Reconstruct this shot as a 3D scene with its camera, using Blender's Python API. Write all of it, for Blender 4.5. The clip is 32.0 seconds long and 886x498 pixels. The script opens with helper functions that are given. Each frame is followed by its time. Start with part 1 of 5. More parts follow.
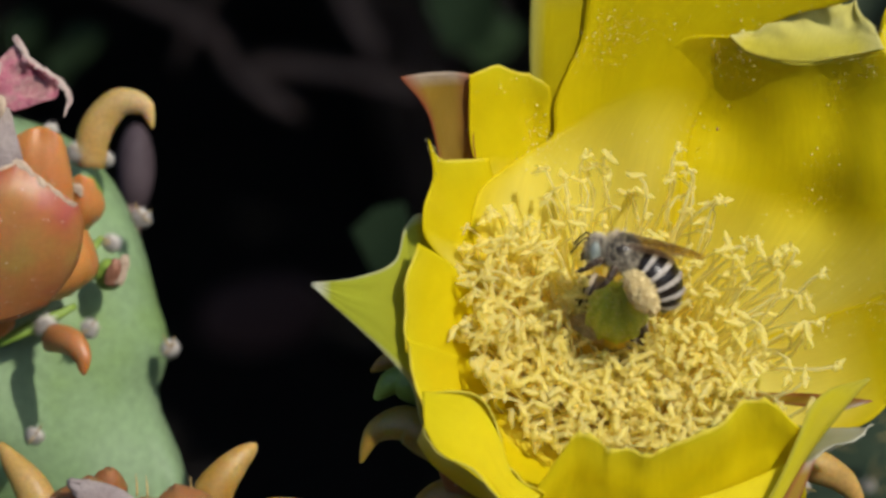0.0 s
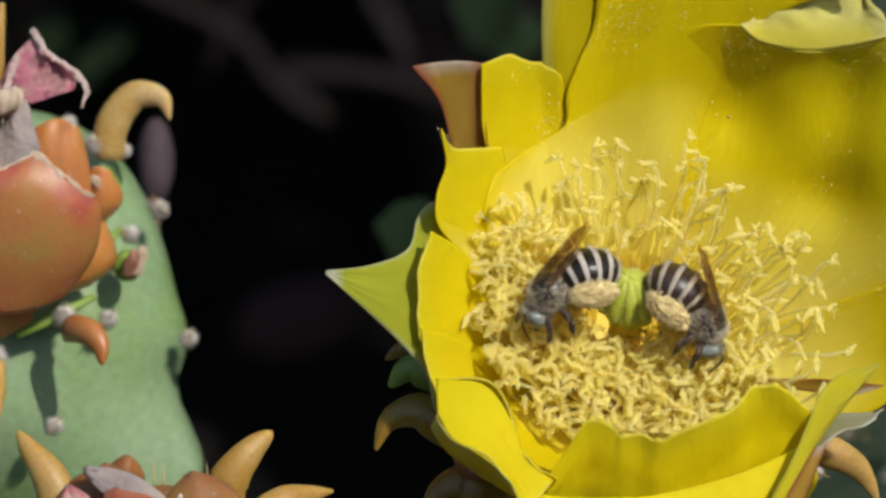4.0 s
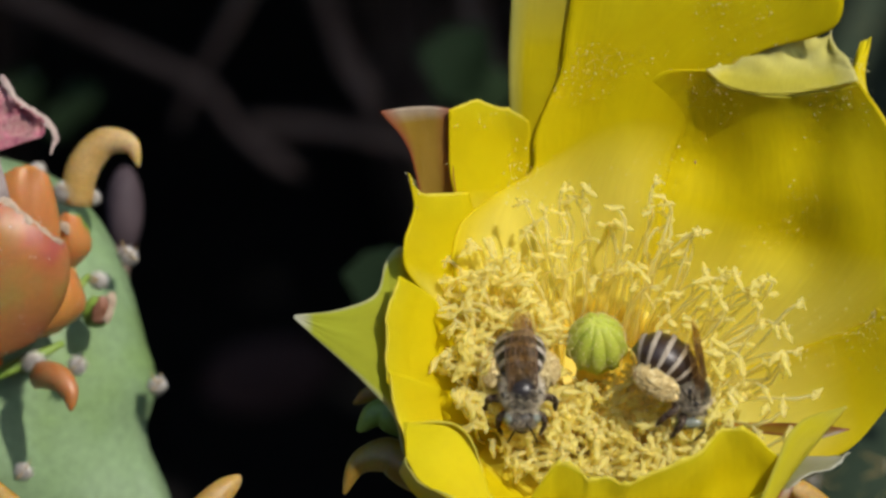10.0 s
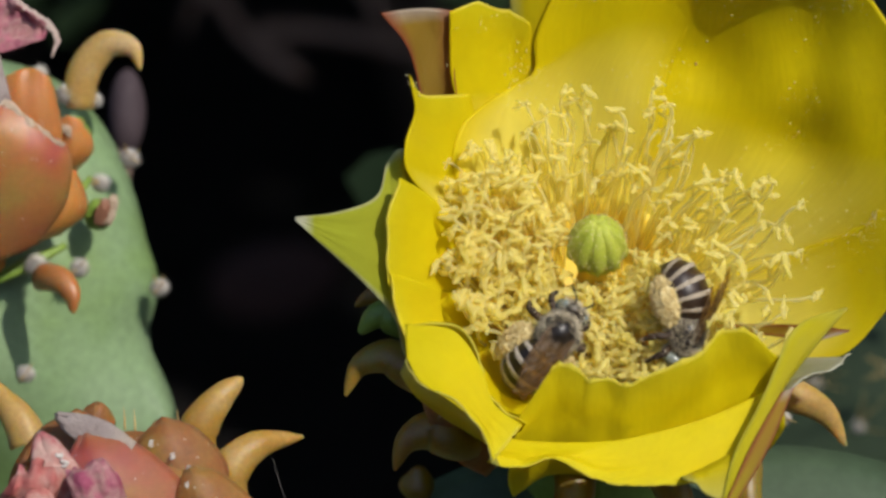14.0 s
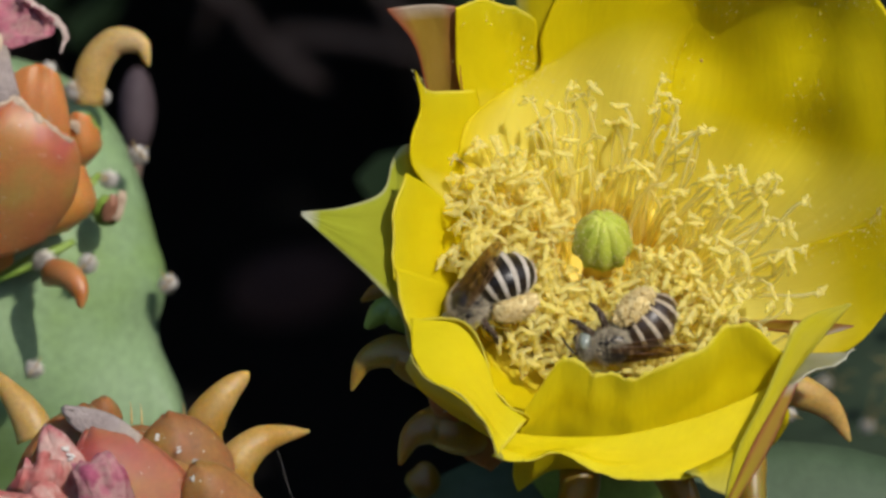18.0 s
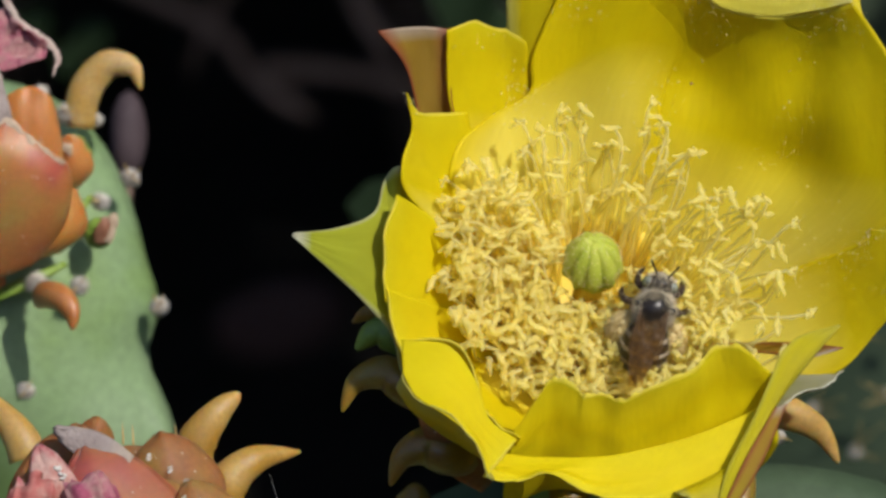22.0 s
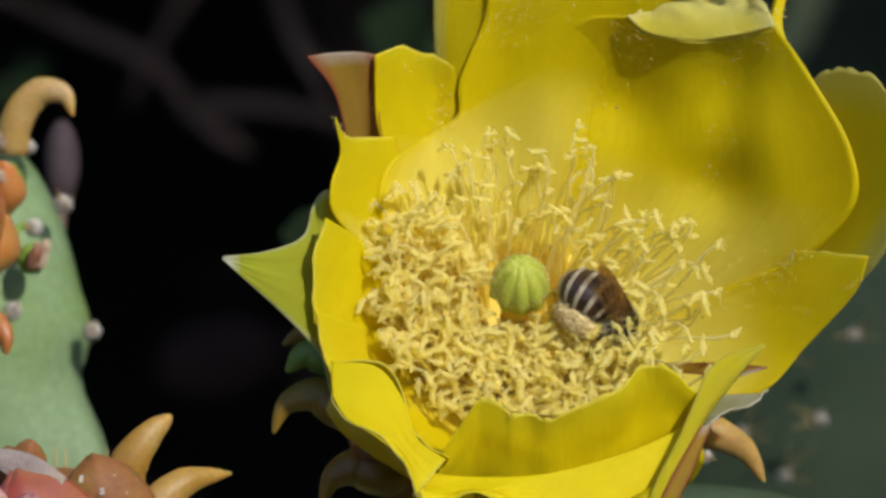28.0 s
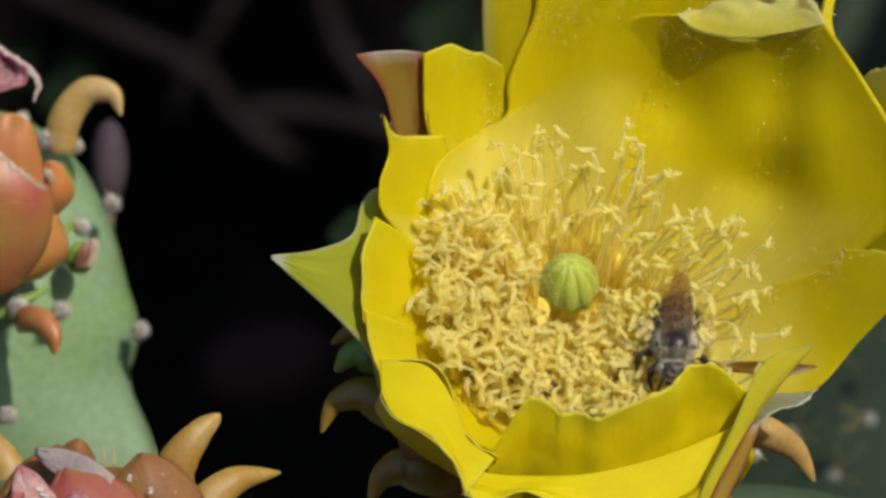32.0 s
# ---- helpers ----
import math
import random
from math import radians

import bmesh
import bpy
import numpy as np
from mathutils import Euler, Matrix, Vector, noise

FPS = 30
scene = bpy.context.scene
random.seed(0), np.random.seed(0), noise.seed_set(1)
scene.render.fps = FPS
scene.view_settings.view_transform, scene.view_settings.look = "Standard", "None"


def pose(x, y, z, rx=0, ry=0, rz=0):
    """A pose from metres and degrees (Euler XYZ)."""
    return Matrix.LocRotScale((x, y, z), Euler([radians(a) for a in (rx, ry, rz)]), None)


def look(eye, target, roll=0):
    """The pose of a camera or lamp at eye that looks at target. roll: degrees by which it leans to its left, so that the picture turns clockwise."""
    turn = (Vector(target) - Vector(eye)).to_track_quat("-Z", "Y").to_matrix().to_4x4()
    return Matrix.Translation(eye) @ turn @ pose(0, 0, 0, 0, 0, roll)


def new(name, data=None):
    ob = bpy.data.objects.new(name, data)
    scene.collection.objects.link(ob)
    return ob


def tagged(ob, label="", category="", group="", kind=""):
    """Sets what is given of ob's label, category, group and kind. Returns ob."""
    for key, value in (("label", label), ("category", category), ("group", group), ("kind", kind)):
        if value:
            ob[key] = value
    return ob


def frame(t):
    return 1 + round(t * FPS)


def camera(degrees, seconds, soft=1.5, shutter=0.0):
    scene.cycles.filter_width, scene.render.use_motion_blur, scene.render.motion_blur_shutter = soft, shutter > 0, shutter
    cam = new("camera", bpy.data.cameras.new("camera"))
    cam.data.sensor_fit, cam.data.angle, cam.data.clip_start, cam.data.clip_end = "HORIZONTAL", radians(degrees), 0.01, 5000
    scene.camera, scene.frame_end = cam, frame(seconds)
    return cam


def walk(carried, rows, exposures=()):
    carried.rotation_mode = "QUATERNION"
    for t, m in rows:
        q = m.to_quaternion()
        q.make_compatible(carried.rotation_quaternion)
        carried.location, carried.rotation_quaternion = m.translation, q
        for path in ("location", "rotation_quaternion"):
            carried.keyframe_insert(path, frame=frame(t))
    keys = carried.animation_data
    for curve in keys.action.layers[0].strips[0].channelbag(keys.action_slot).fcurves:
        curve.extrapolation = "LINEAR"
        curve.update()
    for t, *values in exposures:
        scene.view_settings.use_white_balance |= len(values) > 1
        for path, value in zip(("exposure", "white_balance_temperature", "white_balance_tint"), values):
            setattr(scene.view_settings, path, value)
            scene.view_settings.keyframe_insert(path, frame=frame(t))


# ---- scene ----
# A prickly pear flower with two bees; built in millimetres in the flower's own frame:
# x to the right, y up, z towards the camera, origin just above the stigma.
TILT = 22
FLOWER = Vector((0, 0, 0.6))
TURN = pose(0, 0, 0, 90 - TILT, 0, 0)
BASE = Matrix.Translation(FLOWER) @ TURN @ Matrix.Scale(0.001, 4)
V = Vector


def eye(x, y, z, pan, tilt, roll):
    """Camera pose from millimetres and degrees in the flower's frame."""
    turn = Matrix.Rotation(radians(-roll), 4, "Z") @ Matrix.Rotation(radians(-tilt), 4, "X") @ Matrix.Rotation(radians(-pan), 4, "Y")
    return Matrix.Translation(BASE @ V((x, y, z))) @ TURN @ turn.inverted()


cam = camera(10.2, 32.0, soft=3.0)
cam.data.dof.use_dof = True
cam.data.dof.focus_distance = 0.548
cam.data.dof.aperture_fstop = cam.data.lens / 7.0
walk(cam, [
    (0, eye(-23.80, 15.20, 537.14, -0.5515, -0.7253, 0.3258)),
    (0.5, eye(-23.42, 15.03, 537.38, -0.4967, -0.7613, 0.3037)),
    (1, eye(-22.77, 15.10, 537.54, -0.5164, -0.6968, 0.2838)),
    (1.5, eye(-22.59, 15.09, 537.67, -0.5268, -0.6400, 0.2601)),
    (2, eye(-22.36, 14.94, 537.73, -0.4553, -0.5557, 0.2413)),
    (2.5, eye(-22.10, 14.32, 538.47, -0.1594, -0.6146, 0.2154)),
    (3, eye(-21.37, 13.77, 539.42, -0.1248, -0.6435, 0.1800)),
    (3.5, eye(-19.91, 12.88, 540.81, -0.0239, -0.6228, 0.0859)),
    (5.5, eye(-20.47, 11.83, 541.61, 0.0901, -0.3982, 0.0869)),
    (6, eye(-20.85, 11.70, 542.05, 0.1574, -0.4660, 0.0652)),
    (6.5, eye(-20.68, 11.79, 542.03, 0.0487, -0.3010, 0.0451)),
    (7, eye(-20.22, 11.59, 542.01, -0.0998, -0.1467, 0.0174)),
    (7.5, eye(-19.69, 11.13, 542.50, -0.1195, -0.2385, -0.0051)),
    (8, eye(-19.41, 10.82, 543.26, -0.2373, -0.2125, -0.0147)),
    (8.5, eye(-19.47, 10.76, 543.23, -0.3140, -0.1158, -0.0065)),
    (9, eye(-19.60, 10.49, 543.36, -0.3394, -0.0566, -0.0141)),
    (9.5, eye(-19.81, 10.31, 543.35, -0.3343, 0.0605, -0.0181)),
    (10, eye(-19.72, 10.21, 543.29, -0.3367, 0.1823, -0.0113)),
    (10.5, eye(-19.67, 10.14, 543.69, -0.2579, 0.1848, -0.0106)),
    (11, eye(-19.43, 10.40, 543.93, -0.3968, 0.2511, 0.0030)),
    (11.5, eye(-19.54, 10.26, 544.73, -0.4793, 0.2128, -0.0155)),
    (12, eye(-19.44, 10.06, 544.71, -0.4233, -0.1185, -0.0299)),
    (12.5, eye(-19.43, 9.92, 544.30, -0.3093, -0.4053, -0.0545)),
    (13, eye(-19.29, 10.15, 543.97, -0.2986, -0.4880, -0.0600)),
    (13.5, eye(-19.02, 9.98, 544.02, -0.2823, -0.5856, -0.0669)),
    (14, eye(-18.79, 9.70, 543.97, -0.2267, -0.8960, -0.0667)),
    (14.5, eye(-18.17, 9.42, 544.33, -0.2397, -1.0168, -0.0640)),
    (16.5, eye(-16.22, 8.21, 545.31, -0.1124, -0.9857, 0.0178)),
    (17, eye(-16.17, 8.20, 545.37, -0.1540, -0.7816, 0.0311)),
    (17.5, eye(-16.26, 7.89, 546.12, -0.1250, -0.7339, 0.0092)),
    (18, eye(-16.46, 7.57, 546.02, 0.0816, -0.7256, 0.0225)),
    (18.5, eye(-16.79, 6.87, 546.62, 0.1066, -0.7169, 0.0445)),
    (19, eye(-16.66, 6.12, 547.51, 0.1208, -0.9021, 0.0591)),
    (19.5, eye(-16.99, 6.03, 547.63, 0.0851, -0.6770, 0.0688)),
    (20, eye(-17.27, 5.63, 547.57, 0.2028, -0.5324, 0.0818)),
    (20.5, eye(-17.69, 5.29, 547.88, 0.2808, -0.3715, 0.0933)),
    (21, eye(-18.12, 4.99, 548.22, 0.3152, -0.3365, 0.1040)),
    (21.5, eye(-17.39, 4.73, 548.55, 0.2596, -0.2952, 0.1073)),
    (22, eye(-17.15, 5.09, 548.27, -0.0955, -0.2182, 0.1302)),
    (22.5, eye(-17.25, 5.30, 547.47, -0.1709, -0.1248, 0.1377)),
    (23, eye(-17.64, 5.25, 547.19, -0.1706, -0.0449, 0.1160)),
    (23.5, eye(-17.65, 4.99, 547.72, -0.1509, -0.0838, 0.0671)),
    (24, eye(-17.35, 5.11, 548.10, -0.2168, -0.0864, 0.0381)),
    (24.5, eye(-16.87, 5.43, 547.83, -0.3744, 0.0437, 0.0343)),
    (25, eye(-16.71, 5.62, 547.68, -0.5273, 0.1432, -0.0097)),
    (25.5, eye(-16.67, 5.58, 548.16, -0.5526, 0.2076, -0.0398)),
    (27.5, eye(-15.07, 3.08, 554.05, -0.6620, 0.2100, -0.1062)),
    (28, eye(-15.04, 2.80, 554.19, -0.7010, 0.2799, -0.1258)),
    (28.5, eye(-14.82, 2.93, 553.92, -0.8401, 0.4773, -0.1569)),
    (29, eye(-15.12, 3.18, 553.20, -0.9112, 0.6973, -0.1766)),
    (29.5, eye(-15.39, 2.91, 553.24, -0.5841, 0.4379, -0.1968)),
    (30, eye(-15.75, 2.61, 552.92, -0.4106, 0.4109, -0.1925)),
    (30.5, eye(-15.63, 2.14, 553.28, -0.4664, 0.3927, -0.1748)),
    (31, eye(-15.66, 1.92, 553.33, -0.3751, 0.3083, -0.1660)),
    (31.5, eye(-15.51, 1.75, 553.36, -0.2458, 0.3001, -0.1559)),
    (32, eye(-15.62, 1.90, 553.14, -0.1966, 0.3603, -0.1520)),
], [(0, 0.36), (4, 0.42), (8, 0.4), (12.5, 0.31), (16, 0.33), (22, 0.36), (25, 0.3), (32, 0.28)])

# ---- world, sun, exposure ----
SUN = V((0.40, -0.547, 0.728)).normalized()
world = bpy.data.worlds.new("world")
scene.world = world
world.use_nodes = True
wn = world.node_tree.nodes
sky = wn.new("ShaderNodeTexSky")
sky.sky_type = "NISHITA"
sky.sun_disc = False
sky.sun_elevation = math.asin(SUN.z)
sky.sun_rotation = math.atan2(SUN.x, SUN.y)
world.node_tree.links.new(sky.outputs[0], wn["Background"].inputs[0])
wn["Background"].inputs[1].default_value = 0.15
sun = new("sun", bpy.data.lights.new("sun", "SUN"))
sun.data.energy = 2.9
sun.data.angle = radians(0.53)
sun.data.color = (1.0, 0.95, 0.87)
sun.matrix_world = look(SUN * 10, (0, 0, 0))
scene.cycles.max_bounces, scene.cycles.diffuse_bounces, scene.cycles.transparent_max_bounces = 20, 14, 64


# ---- materials ----
def material(name, rough=0.5, spec=0.5):
    m = bpy.data.materials.new(name)
    m.use_nodes = True
    b = m.node_tree.nodes["Principled BSDF"]
    b.inputs["Roughness"].default_value = rough
    b.inputs["Specular IOR Level"].default_value = spec
    return m, m.node_tree.nodes, m.node_tree.links, b


def noise_node(m, scale, detail=4, stretch=(1, 1, 1), coord="Object", rough=0.55):
    n, l = m.node_tree.nodes, m.node_tree.links
    tc = n.new("ShaderNodeTexCoord")
    mp = n.new("ShaderNodeMapping")
    mp.inputs["Scale"].default_value = stretch
    tx = n.new("ShaderNodeTexNoise")
    tx.inputs["Scale"].default_value = scale
    tx.inputs["Detail"].default_value = detail
    tx.inputs["Roughness"].default_value = rough
    l.new(tc.outputs[coord], mp.inputs[0])
    l.new(mp.outputs[0], tx.inputs[0])
    return tx


def ramp(m, src, stops):
    r = m.node_tree.nodes.new("ShaderNodeValToRGB")
    e = r.color_ramp.elements
    while len(e) < len(stops):
        e.new(0.5)
    for el, (p, c) in zip(e, stops):
        el.position, el.color = p, (*c, 1)
    m.node_tree.links.new(src, r.inputs[0])
    return r.outputs[0]


def mixed(m, a, b, fac, mode="MIX"):
    x = m.node_tree.nodes.new("ShaderNodeMix")
    x.data_type, x.blend_type = "RGBA", mode
    for i, s in ((0, fac), (6, a), (7, b)):
        if isinstance(s, (int, float)):
            x.inputs[i].default_value = s
        elif isinstance(s, tuple):
            x.inputs[i].default_value = (*s, 1)
        else:
            m.node_tree.links.new(s, x.inputs[i])
    return x.outputs[2]


def bump(m, b, src, dist, strength=0.5):
    bp = m.node_tree.nodes.new("ShaderNodeBump")
    bp.inputs["Strength"].default_value = strength
    bp.inputs["Distance"].default_value = dist
    m.node_tree.links.new(src, bp.inputs["Height"])
    m.node_tree.links.new(bp.outputs[0], b.inputs["Normal"])


def see_through(m, b, col, share):
    """Adds light that passes through a thin leaf or petal."""
    n, l = m.node_tree.nodes, m.node_tree.links
    t = n.new("ShaderNodeBsdfTranslucent")
    x = n.new("ShaderNodeMixShader")
    x.inputs[0].default_value = share
    if isinstance(col, tuple):
        t.inputs[0].default_value = (*col, 1)
    else:
        l.new(col, t.inputs[0])
    l.new(b.outputs[0], x.inputs[1])
    l.new(t.outputs[0], x.inputs[2])
    l.new(x.outputs[0], n["Material Output"].inputs[0])


def thin_out(m, share, tint):
    """Lets a share of the light straight through."""
    n, l = m.node_tree.nodes, m.node_tree.links
    t, x = n.new("ShaderNodeBsdfTransparent"), n.new("ShaderNodeMixShader")
    t.inputs[0].default_value, x.inputs[0].default_value = (*tint, 1), share
    l.new(n["Material Output"].inputs[0].links[0].from_socket, x.inputs[1])
    l.new(t.outputs[0], x.inputs[2])
    l.new(x.outputs[0], n["Material Output"].inputs[0])


def mottled(name, stops, scale=300, rough=0.5, grain=1500, depth=0.0002, through_share=0.0, spec=0.5, strength=0.4, soft=0.0, depths=(1.0, 0.7, 0.25), wear=0.28, specks=0.0, clear=0.0):
    """A surface mottled at two scales."""
    m, n, l, b = material(name, rough, spec)
    big = noise_node(m, scale, 3)
    fine = noise_node(m, grain, 4)
    c = ramp(m, big.outputs[0], stops)
    c = mixed(m, c, ramp(m, fine.outputs[0], [(0.3, (1 - wear,) * 3), (0.7, (1 + wear * 0.4,) * 3)]), 0.55, "MULTIPLY")
    if specks:
        dust = noise_node(m, 1500, 3)
        c = mixed(m, c, (0.8, 0.72, 0.66), ramp(m, dust.outputs[0], [(0.73 - specks, (0, 0, 0)), (0.76 - specks, (0.8, 0.8, 0.8))]))
    l.new(c, b.inputs["Base Color"])
    bump(m, b, fine.outputs[0], depth, strength)
    if soft:
        b.inputs["Subsurface Weight"].default_value = 1.0
        b.inputs["Subsurface Radius"].default_value = depths
        b.inputs["Subsurface Scale"].default_value = soft
    if through_share:
        see_through(m, b, c, through_share)
    if clear:
        thin_out(m, clear, (1.0, 0.97, 0.7))
    return m


def petal_material(name, low, mid, top, edge, share=0.32, rough=0.45, grain=1.0, margin=0.16, tip=0.8, clear=0.05):
    """low, mid, top: colours from the base to the rim; edge: colour of the side edges."""
    m, n, l, b = material(name, rough, 0.22)
    tc = n.new("ShaderNodeTexCoord")
    sp = n.new("ShaderNodeSeparateXYZ")
    l.new(tc.outputs["UV"], sp.inputs[0])
    c = ramp(m, sp.outputs[1], [(0.16, low), (0.5, mid), (tip, mid), (0.975, top), (1.0, tuple(0.85 * x + 0.08 for x in top))])
    side = n.new("ShaderNodeMath")
    side.operation = "PINGPONG"
    side.inputs[1].default_value = 0.5
    l.new(sp.outputs[0], side.inputs[0])
    e = ramp(m, side.outputs[0], [(0.0, (1, 1, 1)), (margin, (0, 0, 0))])
    c = mixed(m, c, edge, e)
    streak = noise_node(m, 9, 5, (9, 0.9, 1), "UV", 0.6)
    c = mixed(m, c, ramp(m, streak.outputs[0], [(0.3, (0.92, 0.91, 0.88)), (0.7, (1.03, 1.03, 1.03))]), 0.8, "MULTIPLY")
    blot = noise_node(m, 140, 3)
    c = mixed(m, c, ramp(m, blot.outputs[0], [(0.35, (0.96, 0.94, 0.86)), (0.65, (1.02, 1.02, 1.0))]), 0.7, "MULTIPLY")
    l.new(c, b.inputs["Base Color"])
    fine = noise_node(m, 26, 5, (12, 1.4, 1), "UV", 0.65)
    bump(m, b, fine.outputs[0], 0.00025 * grain, 0.5)
    see_through(m, b, c, share)
    thin_out(m, clear, (1.0, 0.86, 0.12))
    return m


YEL = (0.84, 0.695, 0.004)
M_PETAL = petal_material("yellow_petal", (0.92, 0.845, 0.2), YEL, (0.83, 0.72, 0.012), YEL)
M_FRONT = petal_material("front_petal", (0.81, 0.69, 0.004), YEL, (0.83, 0.72, 0.016), (0.81, 0.69, 0.006))
M_OUTER = petal_material("greenish_petal", (0.73, 0.631, 0.0249), (0.747, 0.631, 0.0083), (0.697, 0.631, 0.0996), (0.614, 0.598, 0.166), 0.45)
M_GREEN = petal_material("green_tepal", (0.5, 0.47, 0.025), (0.41, 0.44, 0.03), (0.664, 0.664, 0.498), (0.548, 0.564, 0.299), 0.3, 0.45, 1.5, 0.06, 0.93)
M_OLIVE = petal_material("olive_tepal", (0.6, 0.53, 0.015), (0.6, 0.53, 0.015), (0.6, 0.55, 0.06), (0.56, 0.52, 0.06))
M_RED = petal_material("red_tepal", (0.55, 0.42, 0.04), (0.5, 0.32, 0.05), (0.62, 0.5, 0.38), (0.42, 0.12, 0.06), 0.4, 0.35, 4, 0.3, 0.88)
# petal yellow paled to carry the sun's glare on the reflexed rim
M_RIM = petal_material("sunlit_rim_petal", (0.84, 0.75, 0.1), (0.86, 0.8, 0.24), (0.88, 0.84, 0.42), (0.86, 0.81, 0.32), 0.35, 0.2, 10)
M_FILAMENT = mottled("filament", [(0.3, (0.98, 0.94, 0.48)), (0.7, (0.98, 0.96, 0.66))], 200, 0.5, 2500, 0.00002, 0.45, 0.15, wear=0.02, clear=0.62)
M_ANTHER = mottled("anther", [(0.3, (0.98, 0.92, 0.36)), (0.55, (0.98, 0.93, 0.46)), (0.8, (0.98, 0.95, 0.58))], 400, 0.85, 5000, 0.00005, 0.42, 0.05, wear=0.02, clear=0.62)
M_STIGMA = mottled("stigma", [(0.3, (0.5, 0.58, 0.05)), (0.7, (0.66, 0.7, 0.1))], 300, 0.6, 3500, 0.0002, 0.35)
M_STYLE = mottled("style", [(0.3, (0.72, 0.54, 0.05)), (0.7, (0.8, 0.64, 0.1))], 300, 0.5, 2500, 0.00005, 0.05, wear=0.06)
M_POLLEN = mottled("pollen", [(0.3, (0.88, 0.76, 0.3)), (0.7, (0.92, 0.86, 0.5))], 900, 0.8, 4000, 0.0001, 0.15, 0.2)
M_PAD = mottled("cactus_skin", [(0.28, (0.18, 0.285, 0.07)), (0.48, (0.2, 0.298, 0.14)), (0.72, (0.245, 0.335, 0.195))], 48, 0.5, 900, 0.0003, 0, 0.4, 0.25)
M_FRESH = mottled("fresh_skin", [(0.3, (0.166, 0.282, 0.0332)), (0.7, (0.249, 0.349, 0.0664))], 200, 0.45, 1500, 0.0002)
# Darkened copies of the cactus skin; the rear pads' shade is in their colour.
M_FARPAD = mottled("far_shaded_skin", [(0.25, (0.042, 0.068, 0.036)), (0.5, (0.058, 0.09, 0.05)), (0.75, (0.078, 0.114, 0.066))], 30, 0.6, 600, 0.0003, 0, 0.2)
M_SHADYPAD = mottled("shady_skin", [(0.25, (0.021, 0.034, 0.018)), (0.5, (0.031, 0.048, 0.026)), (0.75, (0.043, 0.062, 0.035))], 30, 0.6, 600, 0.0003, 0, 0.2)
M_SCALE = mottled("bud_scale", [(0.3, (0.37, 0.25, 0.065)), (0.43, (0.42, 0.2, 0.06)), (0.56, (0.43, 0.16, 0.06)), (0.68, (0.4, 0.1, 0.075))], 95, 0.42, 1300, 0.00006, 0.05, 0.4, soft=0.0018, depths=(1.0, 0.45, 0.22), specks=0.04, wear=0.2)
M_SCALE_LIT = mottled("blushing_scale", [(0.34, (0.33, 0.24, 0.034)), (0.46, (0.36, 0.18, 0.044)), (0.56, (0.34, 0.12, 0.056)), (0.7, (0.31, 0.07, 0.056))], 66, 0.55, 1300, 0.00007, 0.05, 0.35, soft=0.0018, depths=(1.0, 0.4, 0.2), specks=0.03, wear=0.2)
M_SCALE_AMBER = mottled("amber_scale", [(0.3, (0.477, 0.248, 0.0477)), (0.5, (0.526, 0.229, 0.0668)), (0.7, (0.477, 0.191, 0.0668))], 90, 0.36, 2200, 0.00008, 0.05, soft=0.0015, depths=(1.0, 0.4, 0.2), specks=0.02, wear=0.14)
M_HUSK_PINK = mottled("dry_petal_edge", [(0.3, (0.481, 0.332, 0.299)), (0.7, (0.564, 0.457, 0.382))], 260, 0.7, 1800, 0.0002, 0.2, 0.2, 0.6)
M_TAN = mottled("papery_tan", [(0.3, (0.477, 0.344, 0.238)), (0.7, (0.63, 0.497, 0.362))], 260, 0.7, 1800, 0.0003, 0.2, 0.2, 0.7)
M_PALE = petal_material("pale_tepal", (0.415, 0.415, 0.207), (0.498, 0.498, 0.299), (0.614, 0.614, 0.481), (0.581, 0.581, 0.415), 0.3)
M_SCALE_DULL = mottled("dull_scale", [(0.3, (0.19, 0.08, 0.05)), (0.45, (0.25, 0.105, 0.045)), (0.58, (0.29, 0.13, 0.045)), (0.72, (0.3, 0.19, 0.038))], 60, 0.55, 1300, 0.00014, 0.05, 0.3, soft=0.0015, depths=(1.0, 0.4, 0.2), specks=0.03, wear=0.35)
M_HORN = mottled("amber_leaf", [(0.28, (0.36, 0.22, 0.05)), (0.48, (0.46, 0.3, 0.09)), (0.7, (0.54, 0.39, 0.18))], 100, 0.52, 2000, 0.00014, 0.08, 0.3, soft=0.0015, depths=(1.0, 0.55, 0.15), specks=0.0, wear=0.35)
M_HORN_RED = mottled("russet_leaf", [(0.25, (0.415, 0.158, 0.0498)), (0.5, (0.481, 0.224, 0.0747)), (0.75, (0.515, 0.299, 0.124))], 130, 0.36, 2600, 0.0001, 0.08, soft=0.0015, depths=(1.0, 0.5, 0.2))
# olive horn skin, darkened for the shade under the petals
M_HORN_DARK = mottled("shaded_olive_leaf", [(0.25, (0.232, 0.124, 0.0166)), (0.5, (0.274, 0.174, 0.0249)), (0.75, (0.232, 0.199, 0.0332))], 130, 0.4, 2600, 0.00012, 0.08, soft=0.0015, depths=(1.0, 0.55, 0.15))
M_WILT = mottled("wilted_petal", [(0.28, (0.34, 0.07, 0.13)), (0.42, (0.46, 0.16, 0.2)), (0.55, (0.5, 0.28, 0.26)), (0.7, (0.4, 0.1, 0.16))], 330, 0.75, 1200, 0.0005, 0.25, 0.15, 0.9)
M_WILT_RED = mottled("salmon_wilted_petal", [(0.28, (0.42, 0.08, 0.08)), (0.42, (0.55, 0.2, 0.17)), (0.55, (0.62, 0.4, 0.34)), (0.7, (0.46, 0.1, 0.12))], 260, 0.6, 1200, 0.0003, 0.3, 0.25, 0.9)
